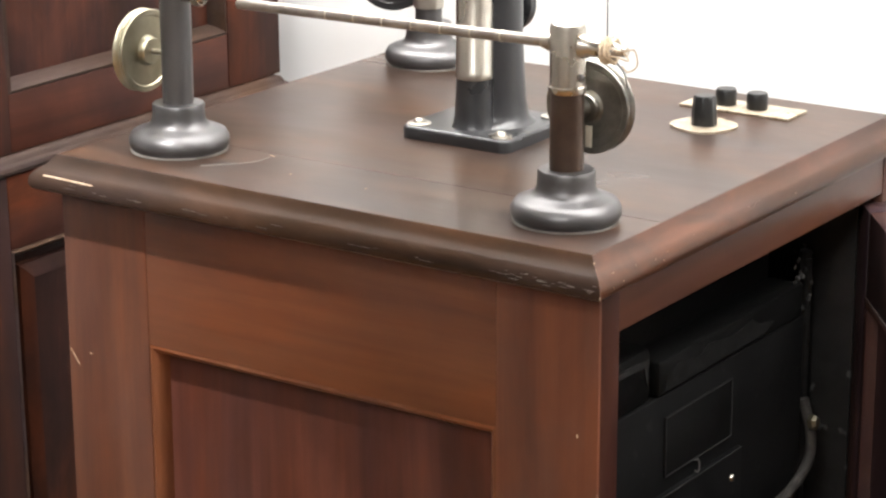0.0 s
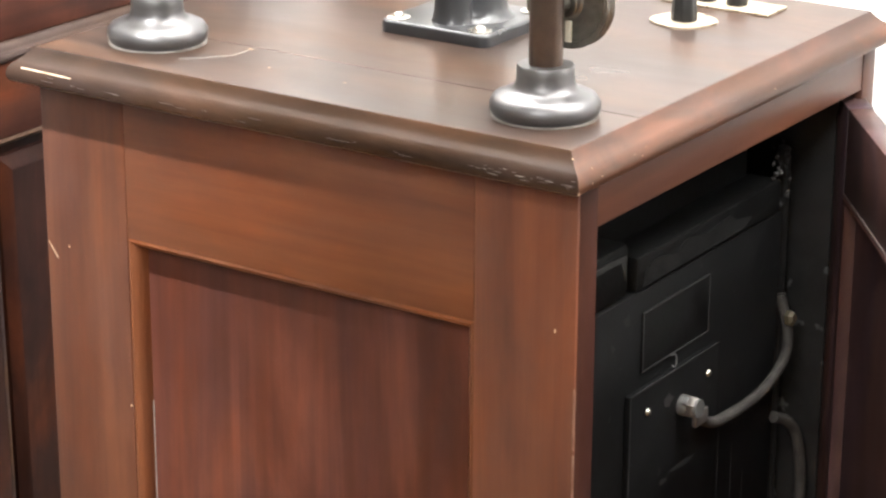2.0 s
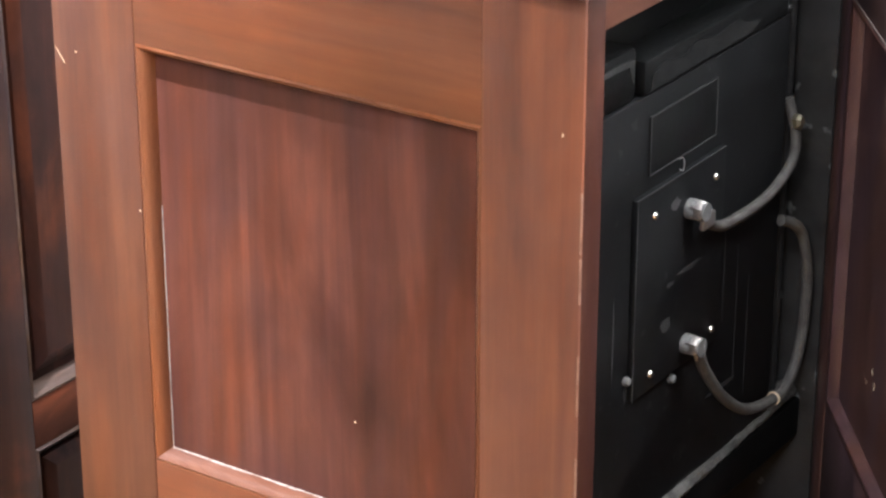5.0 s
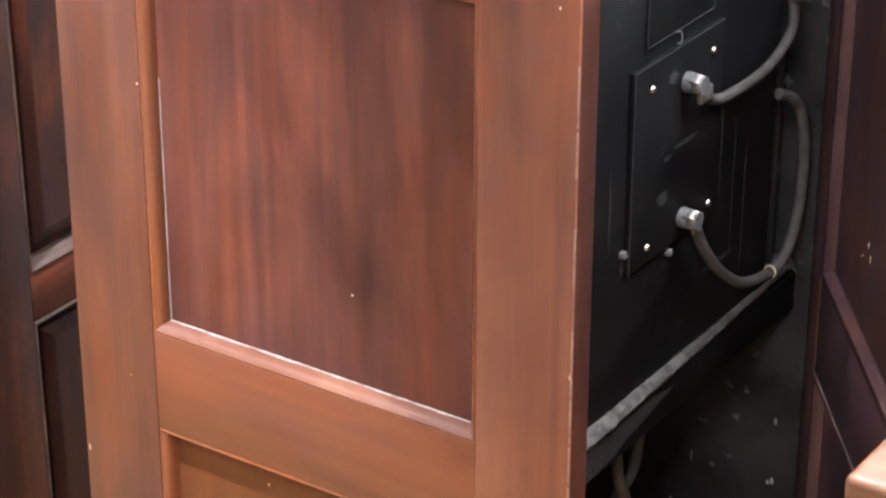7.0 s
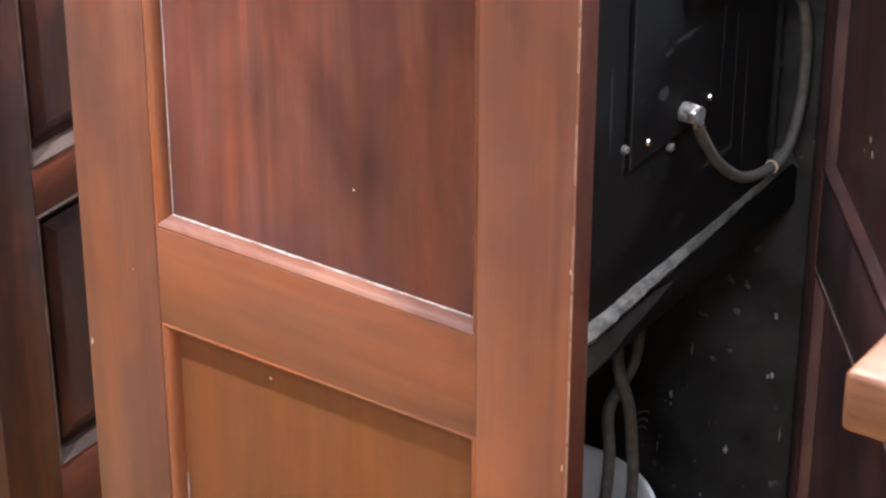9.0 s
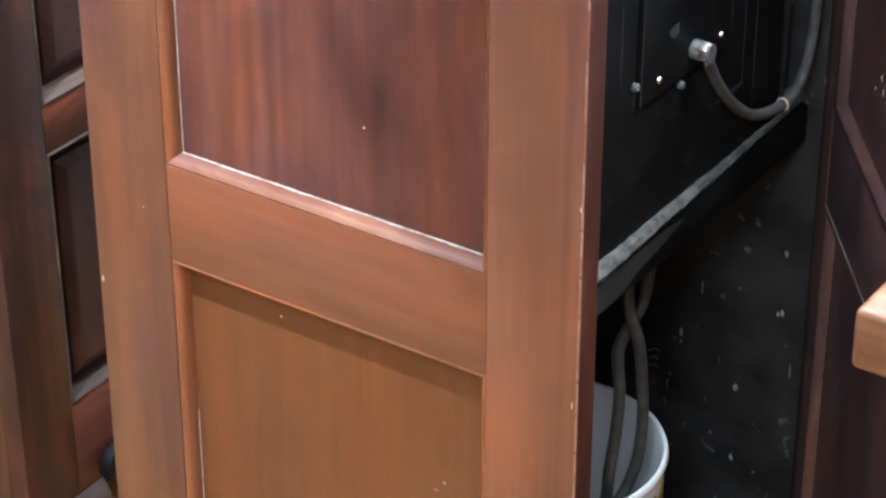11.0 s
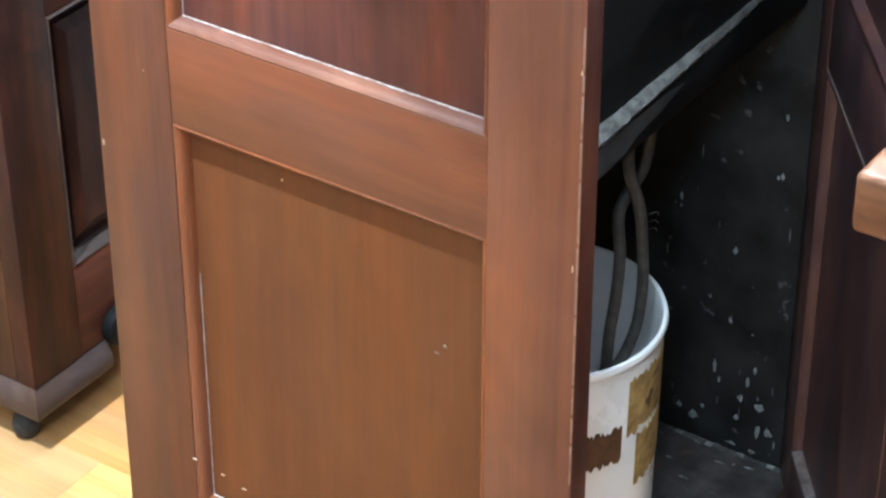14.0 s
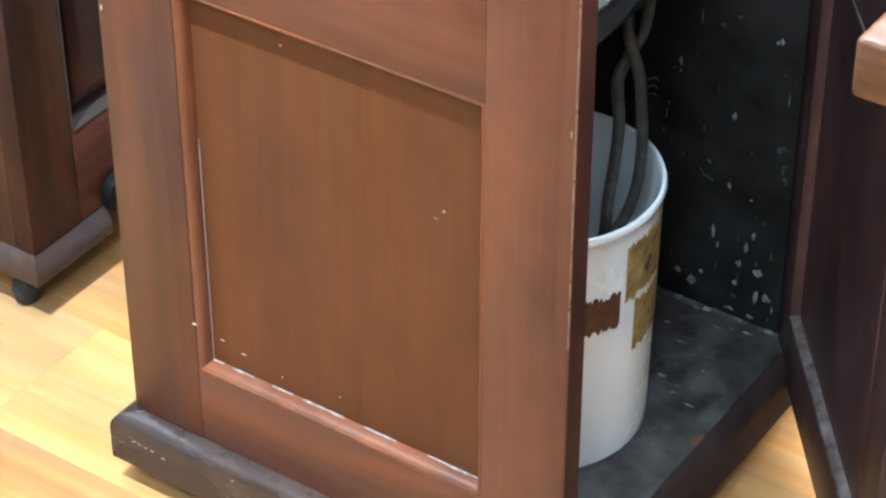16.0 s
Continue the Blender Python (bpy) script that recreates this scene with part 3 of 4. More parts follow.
for k in range(14):
    y, z = 0.386 + 0.032 * rag.random(), 1.05 + 0.055 * rag.random()
    part("lagging_tuft", lathe([(0, -0.003), (0.0012 + 0.0018 * rag.random(), 0), (0, 0.0035)], at(-0.0455 + 0.006 * rag.random(), y, z) @ pose(0, 0, 0, 60 * rag.random(), 60 * rag.random(), 0), 6), DUST_DARK, gear, "frayed grey tuft")
part("frayed_lagging", tube([(-0.056 - 0.006 * rag.random(), 0.438 + 0.006 * rag.random(), 1.096 - 0.0065 * k) for k in range(9)], 0.0055, 3, 9), DIM_DUST, gear, "frayed pale lagging")
part("back_rod", rod((-0.056, 0.440, 0.674), (-0.056, 0.440, 1.09), 0.0045), DIM_DUST, gear)

wire = thing("cable", (-0.03, 0.30, 0.9), "grey rubber cable bolted to the upper terminal", "cable", "terminal cables")
part("sheath", tube([(-0.024, 0.243, 0.925), (-0.027, 0.254, 0.916), (-0.029, 0.275, 0.907), (-0.030, 0.300, 0.9035), (-0.030, 0.340, 0.9025), (-0.030, 0.374, 0.9075), (-0.030, 0.402, 0.921), (-0.032, 0.411, 0.943), (-0.040, 0.410, 0.975)], 0.0046, 8, 12), CABLE, wire)
part("lug", box(-0.0245, -0.0195, 0.226, 0.247, 0.9205, 0.9335, 0.002, 2), TERMINAL, wire)
wire2 = thing("cable", (-0.03, 0.35, 0.72), "grey rubber cable looping down to the shelf edge", "cable", "terminal cables")
part("sheath", tube([(-0.023, 0.234, 0.808), (-0.026, 0.250, 0.787), (-0.026, 0.272, 0.760), (-0.028, 0.300, 0.735), (-0.029, 0.335, 0.712), (-0.029, 0.375, 0.700), (-0.029, 0.410, 0.699), (-0.029, 0.432, 0.716), (-0.029, 0.444, 0.752), (-0.029, 0.445, 0.80), (-0.030, 0.435, 0.838), (-0.032, 0.418, 0.857), (-0.036, 0.400, 0.866)], 0.0050, 8, 12), CABLE, wire2)
part("lug", box(-0.0235, -0.0195, 0.226, 0.238, 0.804, 0.818, 0.002, 2), TERMINAL, wire2)
part("tie", lathe([(0.0052, -0.001), (0.0062, -0.001), (0.0062, 0.001), (0.0052, 0.001), (0.0052, -0.001)], along((-0.029, 0.392, 0.6985), (-0.029, 0.41, 0.699))[0], 14), CHIP_GLINT, wire2)
part("lug_plate", lathe([(0, 0), (0.007, 0), (0.007, 0.004), (0.004, 0.007), (0, 0.007)], at(-0.030, 0.405, 0.957) @ pose(0, 0, 0, 0, 80, 0), 6), BRASS, wire)

drop = thing("cable", (-0.08, 0.23, 0.33), "grey rubber cable looped down into the white bucket", "cable", "terminal cables")
LOOP = [(-0.070, 0.200, 0.629), (-0.078, 0.213, 0.587), (-0.078, 0.218, 0.556), (-0.075, 0.233, 0.513), (-0.080, 0.250, 0.467), (-0.080, 0.255, 0.421), (-0.082, 0.253, 0.377), (-0.088, 0.245, 0.345), (-0.092, 0.226, 0.328), (-0.090, 0.208, 0.334), (-0.085, 0.203, 0.356), (-0.081, 0.199, 0.392), (-0.080, 0.206, 0.430), (-0.081, 0.212, 0.470), (-0.086, 0.215, 0.510), (-0.086, 0.230, 0.526), (-0.082, 0.248, 0.545), (-0.080, 0.254, 0.573), (-0.075, 0.250, 0.629)]
part("sheath", tube(LOOP, 0.0056, 8, 12), CABLE, drop)
for k, z in enumerate((0.478, 0.486, 0.494)):
    part("frayed_thread", tube([(-0.077, 0.254, z), (-0.072, 0.257 + 0.001 * k, z + 0.002), (-0.070, 0.259 + 0.001 * k, z - 0.002)], 0.0003, 3, 5), CABLE, drop)

# ---- white bucket ----
BC = (-0.171, 0.230)
bucket = thing("bucket", (BC[0], BC[1], PT), "white enamel bucket with torn brown paper labels", "bucket")
BH = 0.2835


def bucket_r(h):
    return 0.1105 + 0.0035 * h / BH


part("shell", lathe([(0, 0), (0.1055, 0), (0.110, 0.005), (bucket_r(0.02), 0.02), (bucket_r(0.15), 0.15), (bucket_r(BH - 0.012), BH - 0.012), (0.1165, BH - 0.009), (0.118, BH - 0.004), (0.1165, BH), (0.113, BH), (0.1105, BH - 0.004), (bucket_r(0.15) - 0.004, 0.15), (0.104, 0.006), (0, 0.005)], at(BC[0], BC[1], PT), 72), ENAMEL, bucket)


def on_bucket(u, v, w):
    r = bucket_r(v) + 0.0004 + w
    return Vector((BC[0] + r * math.cos(u), BC[1] + r * math.sin(u), PT + v))


def bucket_label(u0, u1, v0, v1, seed, mat, bite=0.12):
    rng = random.Random(seed)
    n = 26
    bm = bmesh.new()
    rows = []
    for i in range(n + 1):
        u = u0 + (u1 - u0) * i / n
        lo = v0 + (v1 - v0) * bite * rng.random()
        hi = v1 - (v1 - v0) * bite * rng.random()
        rows.append([bm.verts.new(on_bucket(u, lo + (hi - lo) * k / 4, w)) for w in (0.0, 0.0006) for k in range(5)])
    for a, b in zip(rows, rows[1:]):
        for k in range(4):
            bm.faces.new((a[5 + k], b[5 + k], b[6 + k], a[6 + k]))
            bm.faces.new((a[k], a[k + 1], b[k + 1], b[k]))
        bm.faces.new((a[4], b[4], b[9], a[9]))
        bm.faces.new((a[0], a[5], b[5], b[0]))
    for r in (rows[0], rows[-1]):
        for k in range(4):
            bm.faces.new((r[k], r[k + 1], r[6 + k], r[5 + k]))
    part("paper_label", bm, mat, bucket, "torn stained paper label")


bucket_label(-0.23, 0.55, 0.190, 0.261, 3, LABEL)
bucket_label(-0.10, 0.50, 0.125, 0.190, 4, LABEL)
bucket_label(-0.72, -0.29, 0.167, 0.213, 5, LABEL_DARK, 0.16)

# ---- apparatus on the cabinet top ----
ZF = 1.215


def pillar(x, y, height, mats, name, label):
    t = thing(name, (x, y, ZF), label, "pillar", "turned pillars on cabinet top")
    part("foot", lathe([(0, 0), (0.0365, 0), (0.0385, 0.002), (0.0402, 0.006), (0.0400, 0.0105), (0.0375, 0.0148), (0.0320, 0.0175), (0.0265, 0.0190), (0.0228, 0.0215), (0.0212, 0.0255), (0.0208, 0.0310), (0.0208, 0.0365), (0.0200, 0.0378), (0.0130, 0.0380), (0, 0.0380)], at(x, y, ZF), 56), GUN, t)
    part("shaft", lathe([(0, 0.037), (0.0123, 0.037), (0.0123, height), (0, height)], at(x, y, ZF), 36), mats, t)
    part("felt_ring", lathe([(0.034, 0.0), (0.0392, 0.0), (0.0392, 0.0008), (0.034, 0.0008), (0.034, 0.0)], at(x, y, ZF + 0.0003), 48), SCUFF_GLINT, t, "pale worn ring round the foot")
    return t


PF, PL, PB = (-0.064, 0.058), (-0.4265, 0.0605), (-0.438, 0.427)
pf = pillar(*PF, 0.096, GUN_BROWN, "pillar", "dark turned metal pillar with nickel cap and pulley")
part("cap", lathe([(0, 0.094), (0.0131, 0.094), (0.0136, 0.0955), (0.0136, 0.0985), (0.0128, 0.0995), (0.0128, 0.140), (0.0118, 0.1435), (0.009, 0.1450), (0, 0.1455)], at(*PF, ZF), 40), NICKEL, pf, "aged nickel cap")
part("cap_screw", lathe([(0, 0), (0.003, 0), (0.003, 0.002), (0.0015, 0.003), (0, 0.003)], at(PF[0] + 0.0122, PF[1] - 0.003, ZF + 0.106) @ pose(0, 0, 0, 0, 90, 0), 12), GUN, pf)
pl = pillar(*PL, 0.24, GUN, "pillar", "dark turned gunmetal pillar with brass pulley")
part("side_knob", lathe([(0, 0), (0.005, 0), (0.005, 0.010), (0.007, 0.013), (0.007, 0.019), (0.004, 0.022), (0, 0.022)], at(PL[0] + 0.012, PL[1] - 0.004, ZF + 0.126) @ pose(0, 0, 0, 0, 90, 0), 20), NICKEL, pl)
pb = pillar(*PB, 0.060, GUN, "pillar", "dark turned gunmetal pillar with nickel tube")
part("nickel_tube", lathe([(0, 0.052), (0.0140, 0.052), (0.0140, 0.20), (0, 0.20)], at(*PB, ZF), 36), NICKEL, pb)

WHEEL = [(0, -0.006), (0.0105, -0.006), (0.0115, -0.0045), (0.0115, -0.0015), (0.013, 0.0), (0.0290, 0.0), (0.0300, -0.0012), (0.0340, -0.0012), (0.0346, 0.0), (0.0338, 0.0022), (0.0305, 0.0045), (0.0338, 0.0068), (0.0346, 0.0090), (0.0340, 0.0100), (0.0300, 0.0100), (0.0115, 0.0090), (0.010, 0.014), (0, 0.014)]
w = part("pulley", lathe(WHEEL, at(PF[0], PF[1] + 0.028, 1.2925) @ pose(0, 0, 0, -90, 0, 0), 56), STEEL, pf, "grooved grey metal pulley wheel")
part("paper_tag", box(PF[0] - 0.0010, PF[0] + 0.0045, PF[1] + 0.0268, PF[1] + 0.0278, 1.263, 1.279, 0.0002, 1), PAPER, w)
part("axle", rod((PF[0], PF[1] + 0.010, 1.2925), (PF[0], PF[1] + 0.026, 1.2925), 0.0065), STEEL, w)
w = part("pulley", lathe([(r * 0.96, h * 0.85) for r, h in WHEEL], at(PL[0] - 0.0300, PL[1], 1.291) @ pose(0, 0, 0, 0, -90, 0), 56), BRASS, pl, "grooved brass pulley wheel")
part("axle", rod((PL[0] - 0.010, PL[1], 1.291), (PL[0] - 0.034, PL[1], 1.291), 0.0022), NICKEL, w)

arm = thing("guide_rod", (-0.19, PF[1], 1.343), "ringed nickel rod held through the pillar cap", "rod")
part("rod", rod((-0.362, PF[1], 1.340), (-0.076, PF[1], 1.3435), 0.0042, 24, 0.002), RODM, arm)
for k in range(7):
    x = -0.275 + 0.026 * k
    part("ring", rod((x - 0.0006, PF[1], 1.3400 + 0.0035 * (x + 0.362) / 0.286), (x + 0.0006, PF[1], 1.3400 + 0.0035 * (x + 0.362) / 0.286), 0.0045, 24, 0.0002), TIN, arm)
part("collar", lathe([(0, 0), (0.0046, 0), (0.0056, 0.003), (0.0066, 0.006), (0.0066, 0.009), (0, 0.009)], along((-0.0850, PF[1], 1.3435), (-0.070, PF[1], 1.3435))[0], 24), NICKEL, arm)
part("stub", lathe([(0, 0), (0.0090, 0), (0.0082, 0.004), (0.0066, 0.007), (0.0064, 0.016), (0.0068, 0.018), (0.0068, 0.026), (0.0038, 0.030), (0.0036, 0.036), (0, 0.036)], along((-0.0520, PF[1], 1.3435), (0.0, PF[1], 1.3435))[0], 24), NICKEL, arm)
knot = thing("string", (-0.030, PF[1], 1.343), "beige string wound round the rod end with loose loops", "string")
coil = [(-0.0335 + 0.0075 * (k / 72) + 0.0012 * math.sin(k * 2.1), PF[1] + (0.0084 + 0.0010 * math.sin(k * 0.7)) * math.cos(k * 0.7854), 1.3435 + (0.0084 + 0.0010 * math.cos(k * 0.9)) * math.sin(k * 0.7854)) for k in range(73)]
part("winding", tube(coil, 0.0011, 3, 6), CORD, knot)
part("loose_loop", tube([(-0.027, PF[1] - 0.006, 1.346), (-0.017, PF[1] - 0.004, 1.3445), (-0.009, PF[1] - 0.002, 1.346), (-0.010, PF[1] + 0.004, 1.334), (-0.016, PF[1] + 0.002, 1.329), (-0.020, PF[1], 1.333)], 0.0006, 8, 6), CORD, knot)
part("loose_loop", tube([(-0.027, PF[1] - 0.007, 1.341), (-0.018, PF[1] - 0.006, 1.340), (-0.0125, PF[1] - 0.004, 1.3385), (-0.0165, PF[1] - 0.003, 1.3430), (-0.024, PF[1] - 0.006, 1.345)], 0.0006, 8, 6), CORD, knot)
part("upright_thread", tube([(-0.0320, PF[1], 1.350), (-0.0322, PF[1], 1.40), (-0.0322, PF[1], 1.48)], 0.0005, 4, 6), RUBBER, knot)
part("pulley_thread", tube([(-0.0310, PF[1] + 0.003, 1.338), (-0.0300, PF[1] + 0.020, 1.324), (-0.0335, PF[1] + 0.032, 1.310)], 0.0006, 4, 6), RUBBER, knot)

# iron pedestal
ped = thing("iron_pedestal", (-0.25, 0.237, ZF), "black enamelled iron pedestal bolted to cabinet top", "pedestal")
pbm = box(-0.302, -0.199, 0.187, 0.290, ZF, ZF + 0.0105, 0)
bmesh.ops.bevel(pbm, geom=[e for e in pbm.edges if abs(e.verts[0].co.z - e.verts[1].co.z) > 0.005], offset=0.009, segments=5, affect="EDGES", profile=0.5)
bmesh.ops.bevel(pbm, geom=[e for e in pbm.edges if e.verts[0].co.z > ZF + 0.01 and e.verts[1].co.z > ZF + 0.01], offset=0.003, segments=3, affect="EDGES", profile=0.5)
part("base_plate", pbm, IRON, ped)
part("column", lathe([(0, 0), (0.034, 0.0), (0.0310, 0.0018), (0.0285, 0.0050), (0.0272, 0.010), (0.0258, 0.020), (0.0240, 0.045), (0.0228, 0.08), (0.022, 0.20), (0, 0.20)], at(-0.2460, 0.2430, ZF + 0.0105), 48), IRON, ped)
part("boss", lathe([(0, 0), (0.0185, 0.0), (0.0170, 0.003), (0.0160, 0.010), (0.0152, 0.030), (0.0146, 0.042), (0.0142, 0.20), (0, 0.20)], at(-0.2480, 0.2165, ZF + 0.0105), 40), IRON, ped)
part("nickel_sleeve", lathe([(0.0144, 0.0405), (0.0152, 0.0405), (0.0154, 0.0415), (0.0154, 0.0458), (0.0150, 0.0464), (0.0150, 0.20), (0.0144, 0.20), (0.0144, 0.0405)], at(-0.2480, 0.2165, ZF + 0.0105), 40), NICKEL, ped, "aged nickel sleeve")
for x, y in ((-0.290, 0.199), (-0.212, 0.199), (-0.290, 0.278), (-0.212, 0.278)):
    b = part("bolt", lathe([(0, 0), (0.0096, 0), (0.0098, 0.0008), (0.0085, 0.0014), (0.0050, 0.0016), (0.0046, 0.0030), (0.0030, 0.0044), (0, 0.0048)], at(x, y, ZF + 0.0105), 28), NICKEL, ped)
part("drum", lathe([(0, -0.006), (0.020, -0.006), (0.024, -0.003), (0.024, 0.005), (0.020, 0.008), (0, 0.008)], at(-0.2685, 0.300, 1.3110) @ pose(0, 0, 0, 90, 0, 0), 44), IRON, ped, "black round drum")
part("drum_arm", rod((-0.2600, 0.262, 1.3110), (-0.2685, 0.296, 1.3110), 0.006), IRON, ped)
part("pulley", lathe([(r * 1.42, h) for r, h in WHEEL], at(-0.5050, 0.458, 1.3000) @ pose(0, 0, 0, -90, 0, 0), 56), IRON, pb, "black pulley wheel")
part("axle", rod((-0.4400, 0.427, 1.3000), (-0.5050, 0.457, 1.3000), 0.004), IRON, pb)

# knobs and plates
dial = thing("control_knob", (-0.114, 0.356, ZF), "black fluted knob on a round brass dial", "knob", "controls on cabinet top")
ring = [(0.0268 + 0.0012 * math.cos(4 * a)) for a in [2 * math.pi * k / 56 for k in range(56)]]
dbm = blob([(-0.114 + r * math.cos(2 * math.pi * k / 56 + 0.4), 0.356 + r * math.sin(2 * math.pi * k / 56 + 0.4)) for k, r in enumerate(ring)], lambda u, v, w: Vector((u, v, ZF + w)), 0.0016)
part("dial_plate", dbm, PATINA, dial, "round tinned brass dial plate")
kb = bmesh.new()
for h, r, f in ((0.0016, 0.0108, 0.0004), (0.006, 0.0108, 0.0010), (0.024, 0.0096, 0.0010), (0.0262, 0.0082, 0.0004)):
    ringv = []
    for k in range(48):
        a = 2 * math.pi * k / 48
        rr = r - f * (0.5 + 0.5 * math.cos(8 * a))
        ringv.append(kb.verts.new((-0.114 + rr * math.cos(a), 0.356 + rr * math.sin(a), ZF + h)))
kb.verts.ensure_lookup_table()
for i in range(3):
    for k in range(48):
        j = (k + 1) % 48
        kb.faces.new([kb.verts[i * 48 + k], kb.verts[i * 48 + j], kb.verts[i * 48 + 48 + j], kb.verts[i * 48 + 48 + k]])
kb.faces.new(kb.verts[144:192])
kb.faces.new(kb.verts[0:48])
part("knob", kb, KNOB, dial)
tag = thing("switch_plate", (-0.114, 0.426, ZF), "narrow tinned plate with two black push knobs", "switch plate", "controls on cabinet top")
part("plate", box(-0.166, -0.0635, 0.407, 0.444, ZF, ZF + 0.0022, 0.0008), PATINA, tag)
for x in (-0.131, -0.1015):
    part("push_knob", lathe([(0, 0.0022), (0.0088, 0.0022), (0.0090, 0.003), (0.0090, 0.0145), (0.0080, 0.0162), (0, 0.0165)], at(x, 0.426, ZF), 28), KNOB, tag)
part("rivet", lathe([(0, 0.0022), (0.002, 0.0022), (0.0015, 0.0032), (0, 0.0034)], at(-0.072, 0.426, ZF), 12), NICKEL, tag)

# ---- tall dark cabinet beside it ----
LX, LY = -0.755, 0.134
tall = thing("tall_cabinet", (-1.05, 0.38, 0.0), "tall dark mahogany cabinet with raised side panels on castors", "cabinet")
LY1 = 0.632
part("carcass", box(-1.40, LX - 0.0265, LY + 0.021, LY1, 0.086, 1.110), OLD_Z, tall)
# front stile in the lit copy of the old wood
part("front_stile", box(LX - 0.10, LX - 0.0262, LY, LY + 0.02, 0.086, 1.110), OLD_FRONT_LIT, tall)
part("stile", box(LX - 0.026, LX, LY, 0.212, 0.086, 1.110), OLD_Z, tall)
part("stile", box(LX - 0.026, LX, 0.535, LY1, 0.086, 1.110), OLD_Z, tall)
for z0, z1 in ((0.086, 0.202), (0.510, 0.564), (1.038, 1.110)):
    part("rail", box(LX - 0.026, LX - 0.0006, 0.2123, 0.5347, z0, z1), OLD_Y, tall)


def lside(u, v, w):
    return Vector((LX + w, u, v))


LBEAD = [(0.0, -0.0010), (0.003, 0.0004), (0.0055, -0.0022), (0.0065, -0.0050), (0.0090, -0.0080), (0.0104, -0.0175), (0.0, -0.0175)]
RAISED = [(0.0, -0.0175), (0.010, -0.0175), (0.0115, -0.0135), (0.0200, -0.0095), (0.026, -0.0085), (0.026, -0.0185), (0.0, -0.0185)]
for z0, z1 in ((0.202, 0.510), (0.564, 1.038)):
    for bm in mitred(0.2123, 0.5347, z0, z1, LBEAD, lside):
        part("panel_bead", bm, OLD_DULL, tall)
    for bm in mitred(0.2123 + 0.0104, 0.5347 - 0.0104, z0 + 0.0104, z1 - 0.0104, RAISED, lside):
        part("panel_bevel", bm, OLD_Z, tall)
    part("panel", box(LX - 0.0255, LX - 0.0088, 0.2123 + 0.0364, 0.5347 - 0.0364, z0 + 0.0364, z1 - 0.0364, 0), OLD_Z, tall)
    part("panel_back", box(LX - 0.0258, LX - 0.019, 0.2075, 0.5345, z0, z1, 0), OLD_Z, tall)
LBASE = [(0.06, 0.048), (0.003, 0.048), (0.0, 0.051), (-0.001, 0.058), (0.0, 0.066), (0.003, 0.074), (0.007, 0.081), (0.010, 0.0855), (0.06, 0.0855)]
for i, bm in enumerate(mitred(-1.42, LX + 0.008, LY - 0.008, LY1 + 0.008, LBASE, lambda u, v, w: Vector((u, v, w)))):
    if i == 1:      # the side moulding stops short
        for v in bm.verts:
            v.co.y = min(v.co.y, 0.252)
    part("base_moulding", bm, OLD_DULL, tall, "dull worn dark base moulding")
LCORN = [(0.06, 1.1105), (0.006, 1.1105), (0.0015, 1.1125), (0.0, 1.1160), (0.001, 1.1195), (0.0045, 1.1215), (0.0055, 1.1240), (0.0080, 1.1270), (0.012, 1.1285), (0.06, 1.1285)]
for bm in mitred(-1.42, LX + 0.006, LY - 0.006, LY1 + 0.001, LCORN, lambda u, v, w: Vector((u, v, w))):
    part("waist_moulding", bm, OLD_DULL, tall, "dull worn waist moulding")
UX = LX - 0.004
part("upper_carcass", box(-1.40, UX - 0.026, LY, LY1 - 0.002, 1.1290, 1.47), OLD_Z, tall)
part("stile", box(UX - 0.026, UX, LY - 0.015, 0.225, 1.1290, 1.47), OLD_Z, tall)
part("stile", box(UX - 0.026, UX, 0.545, LY1 - 0.002, 1.1290, 1.47), OLD_Z, tall)
part("rail", box(UX - 0.026, UX - 0.0006, 0.2253, 0.5447, 1.1290, 1.185), OLD_Y, tall)
part("rail", box(UX - 0.026, UX - 0.0006, 0.2253, 0.5447, 1.39, 1.47), OLD_Y, tall)
for bm in mitred(0.2253, 0.5447, 1.185, 1.39, LBEAD, lambda u, v, w: Vector((UX + w, u, v))):
    part("panel_bead", bm, OLD_DULL, tall)
part("panel", box(UX - 0.026, UX - 0.018, 0.2255, 0.5445, 1.186, 1.389, 0), OLD_Z, tall)
for x, y in ((-0.79, 0.150), (-1.36, 0.150), (-0.79, 0.57), (-1.36, 0.57)):
    c = part("castor", lathe([(0, 0), (0.008, 0.001), (0.014, 0.007), (0.0165, 0.017), (0.014, 0.028), (0.008, 0.034), (0.008, 0.049), (0, 0.049)], at(x, y, 0), 28), RUBBER, tall, "black ball castor")
# black round piece at the end of the side moulding
part("bumper", lathe([(0, 0), (0.022, 0), (0.024, 0.004), (0.023, 0.014), (0.016, 0.019), (0, 0.020)], at(LX, 0.268, 0.098) @ pose(0, 0, 0, 0, 90, 0), 28), BLACK, tall, "black round knob where the moulding stops")

# the old carcass leans a little forward of plumb
LEAN = Matrix(((1, 0, 0, 0), (0, 1, -0.013, 0.0016), (0, 0, 1, 0), (0, 0, 0, 1)))
for ob in tall.children:
    if not ob.name.startswith(("castor", "base_moulding")):
        ob.data.transform(LEAN)

# ---- oak counter beside the open door ----
oak = thing("oak_counter", (0.75, -0.3, 0.0), "light oak counter with rounded edges beside open door", "counter")
part("worktop", box(0.302, 1.25, -0.175, 0.05, 0.846, 0.891, 0.006, 4), OAK, oak)
for x, y in ((0.50, -0.14), (1.2, -0.14), (0.50, 0.01), (1.2, 0.01)):
    part("leg", box(x - 0.025, x + 0.025, y - 0.025, y + 0.025, 0, 0.846, 0.003), OAK, oak)

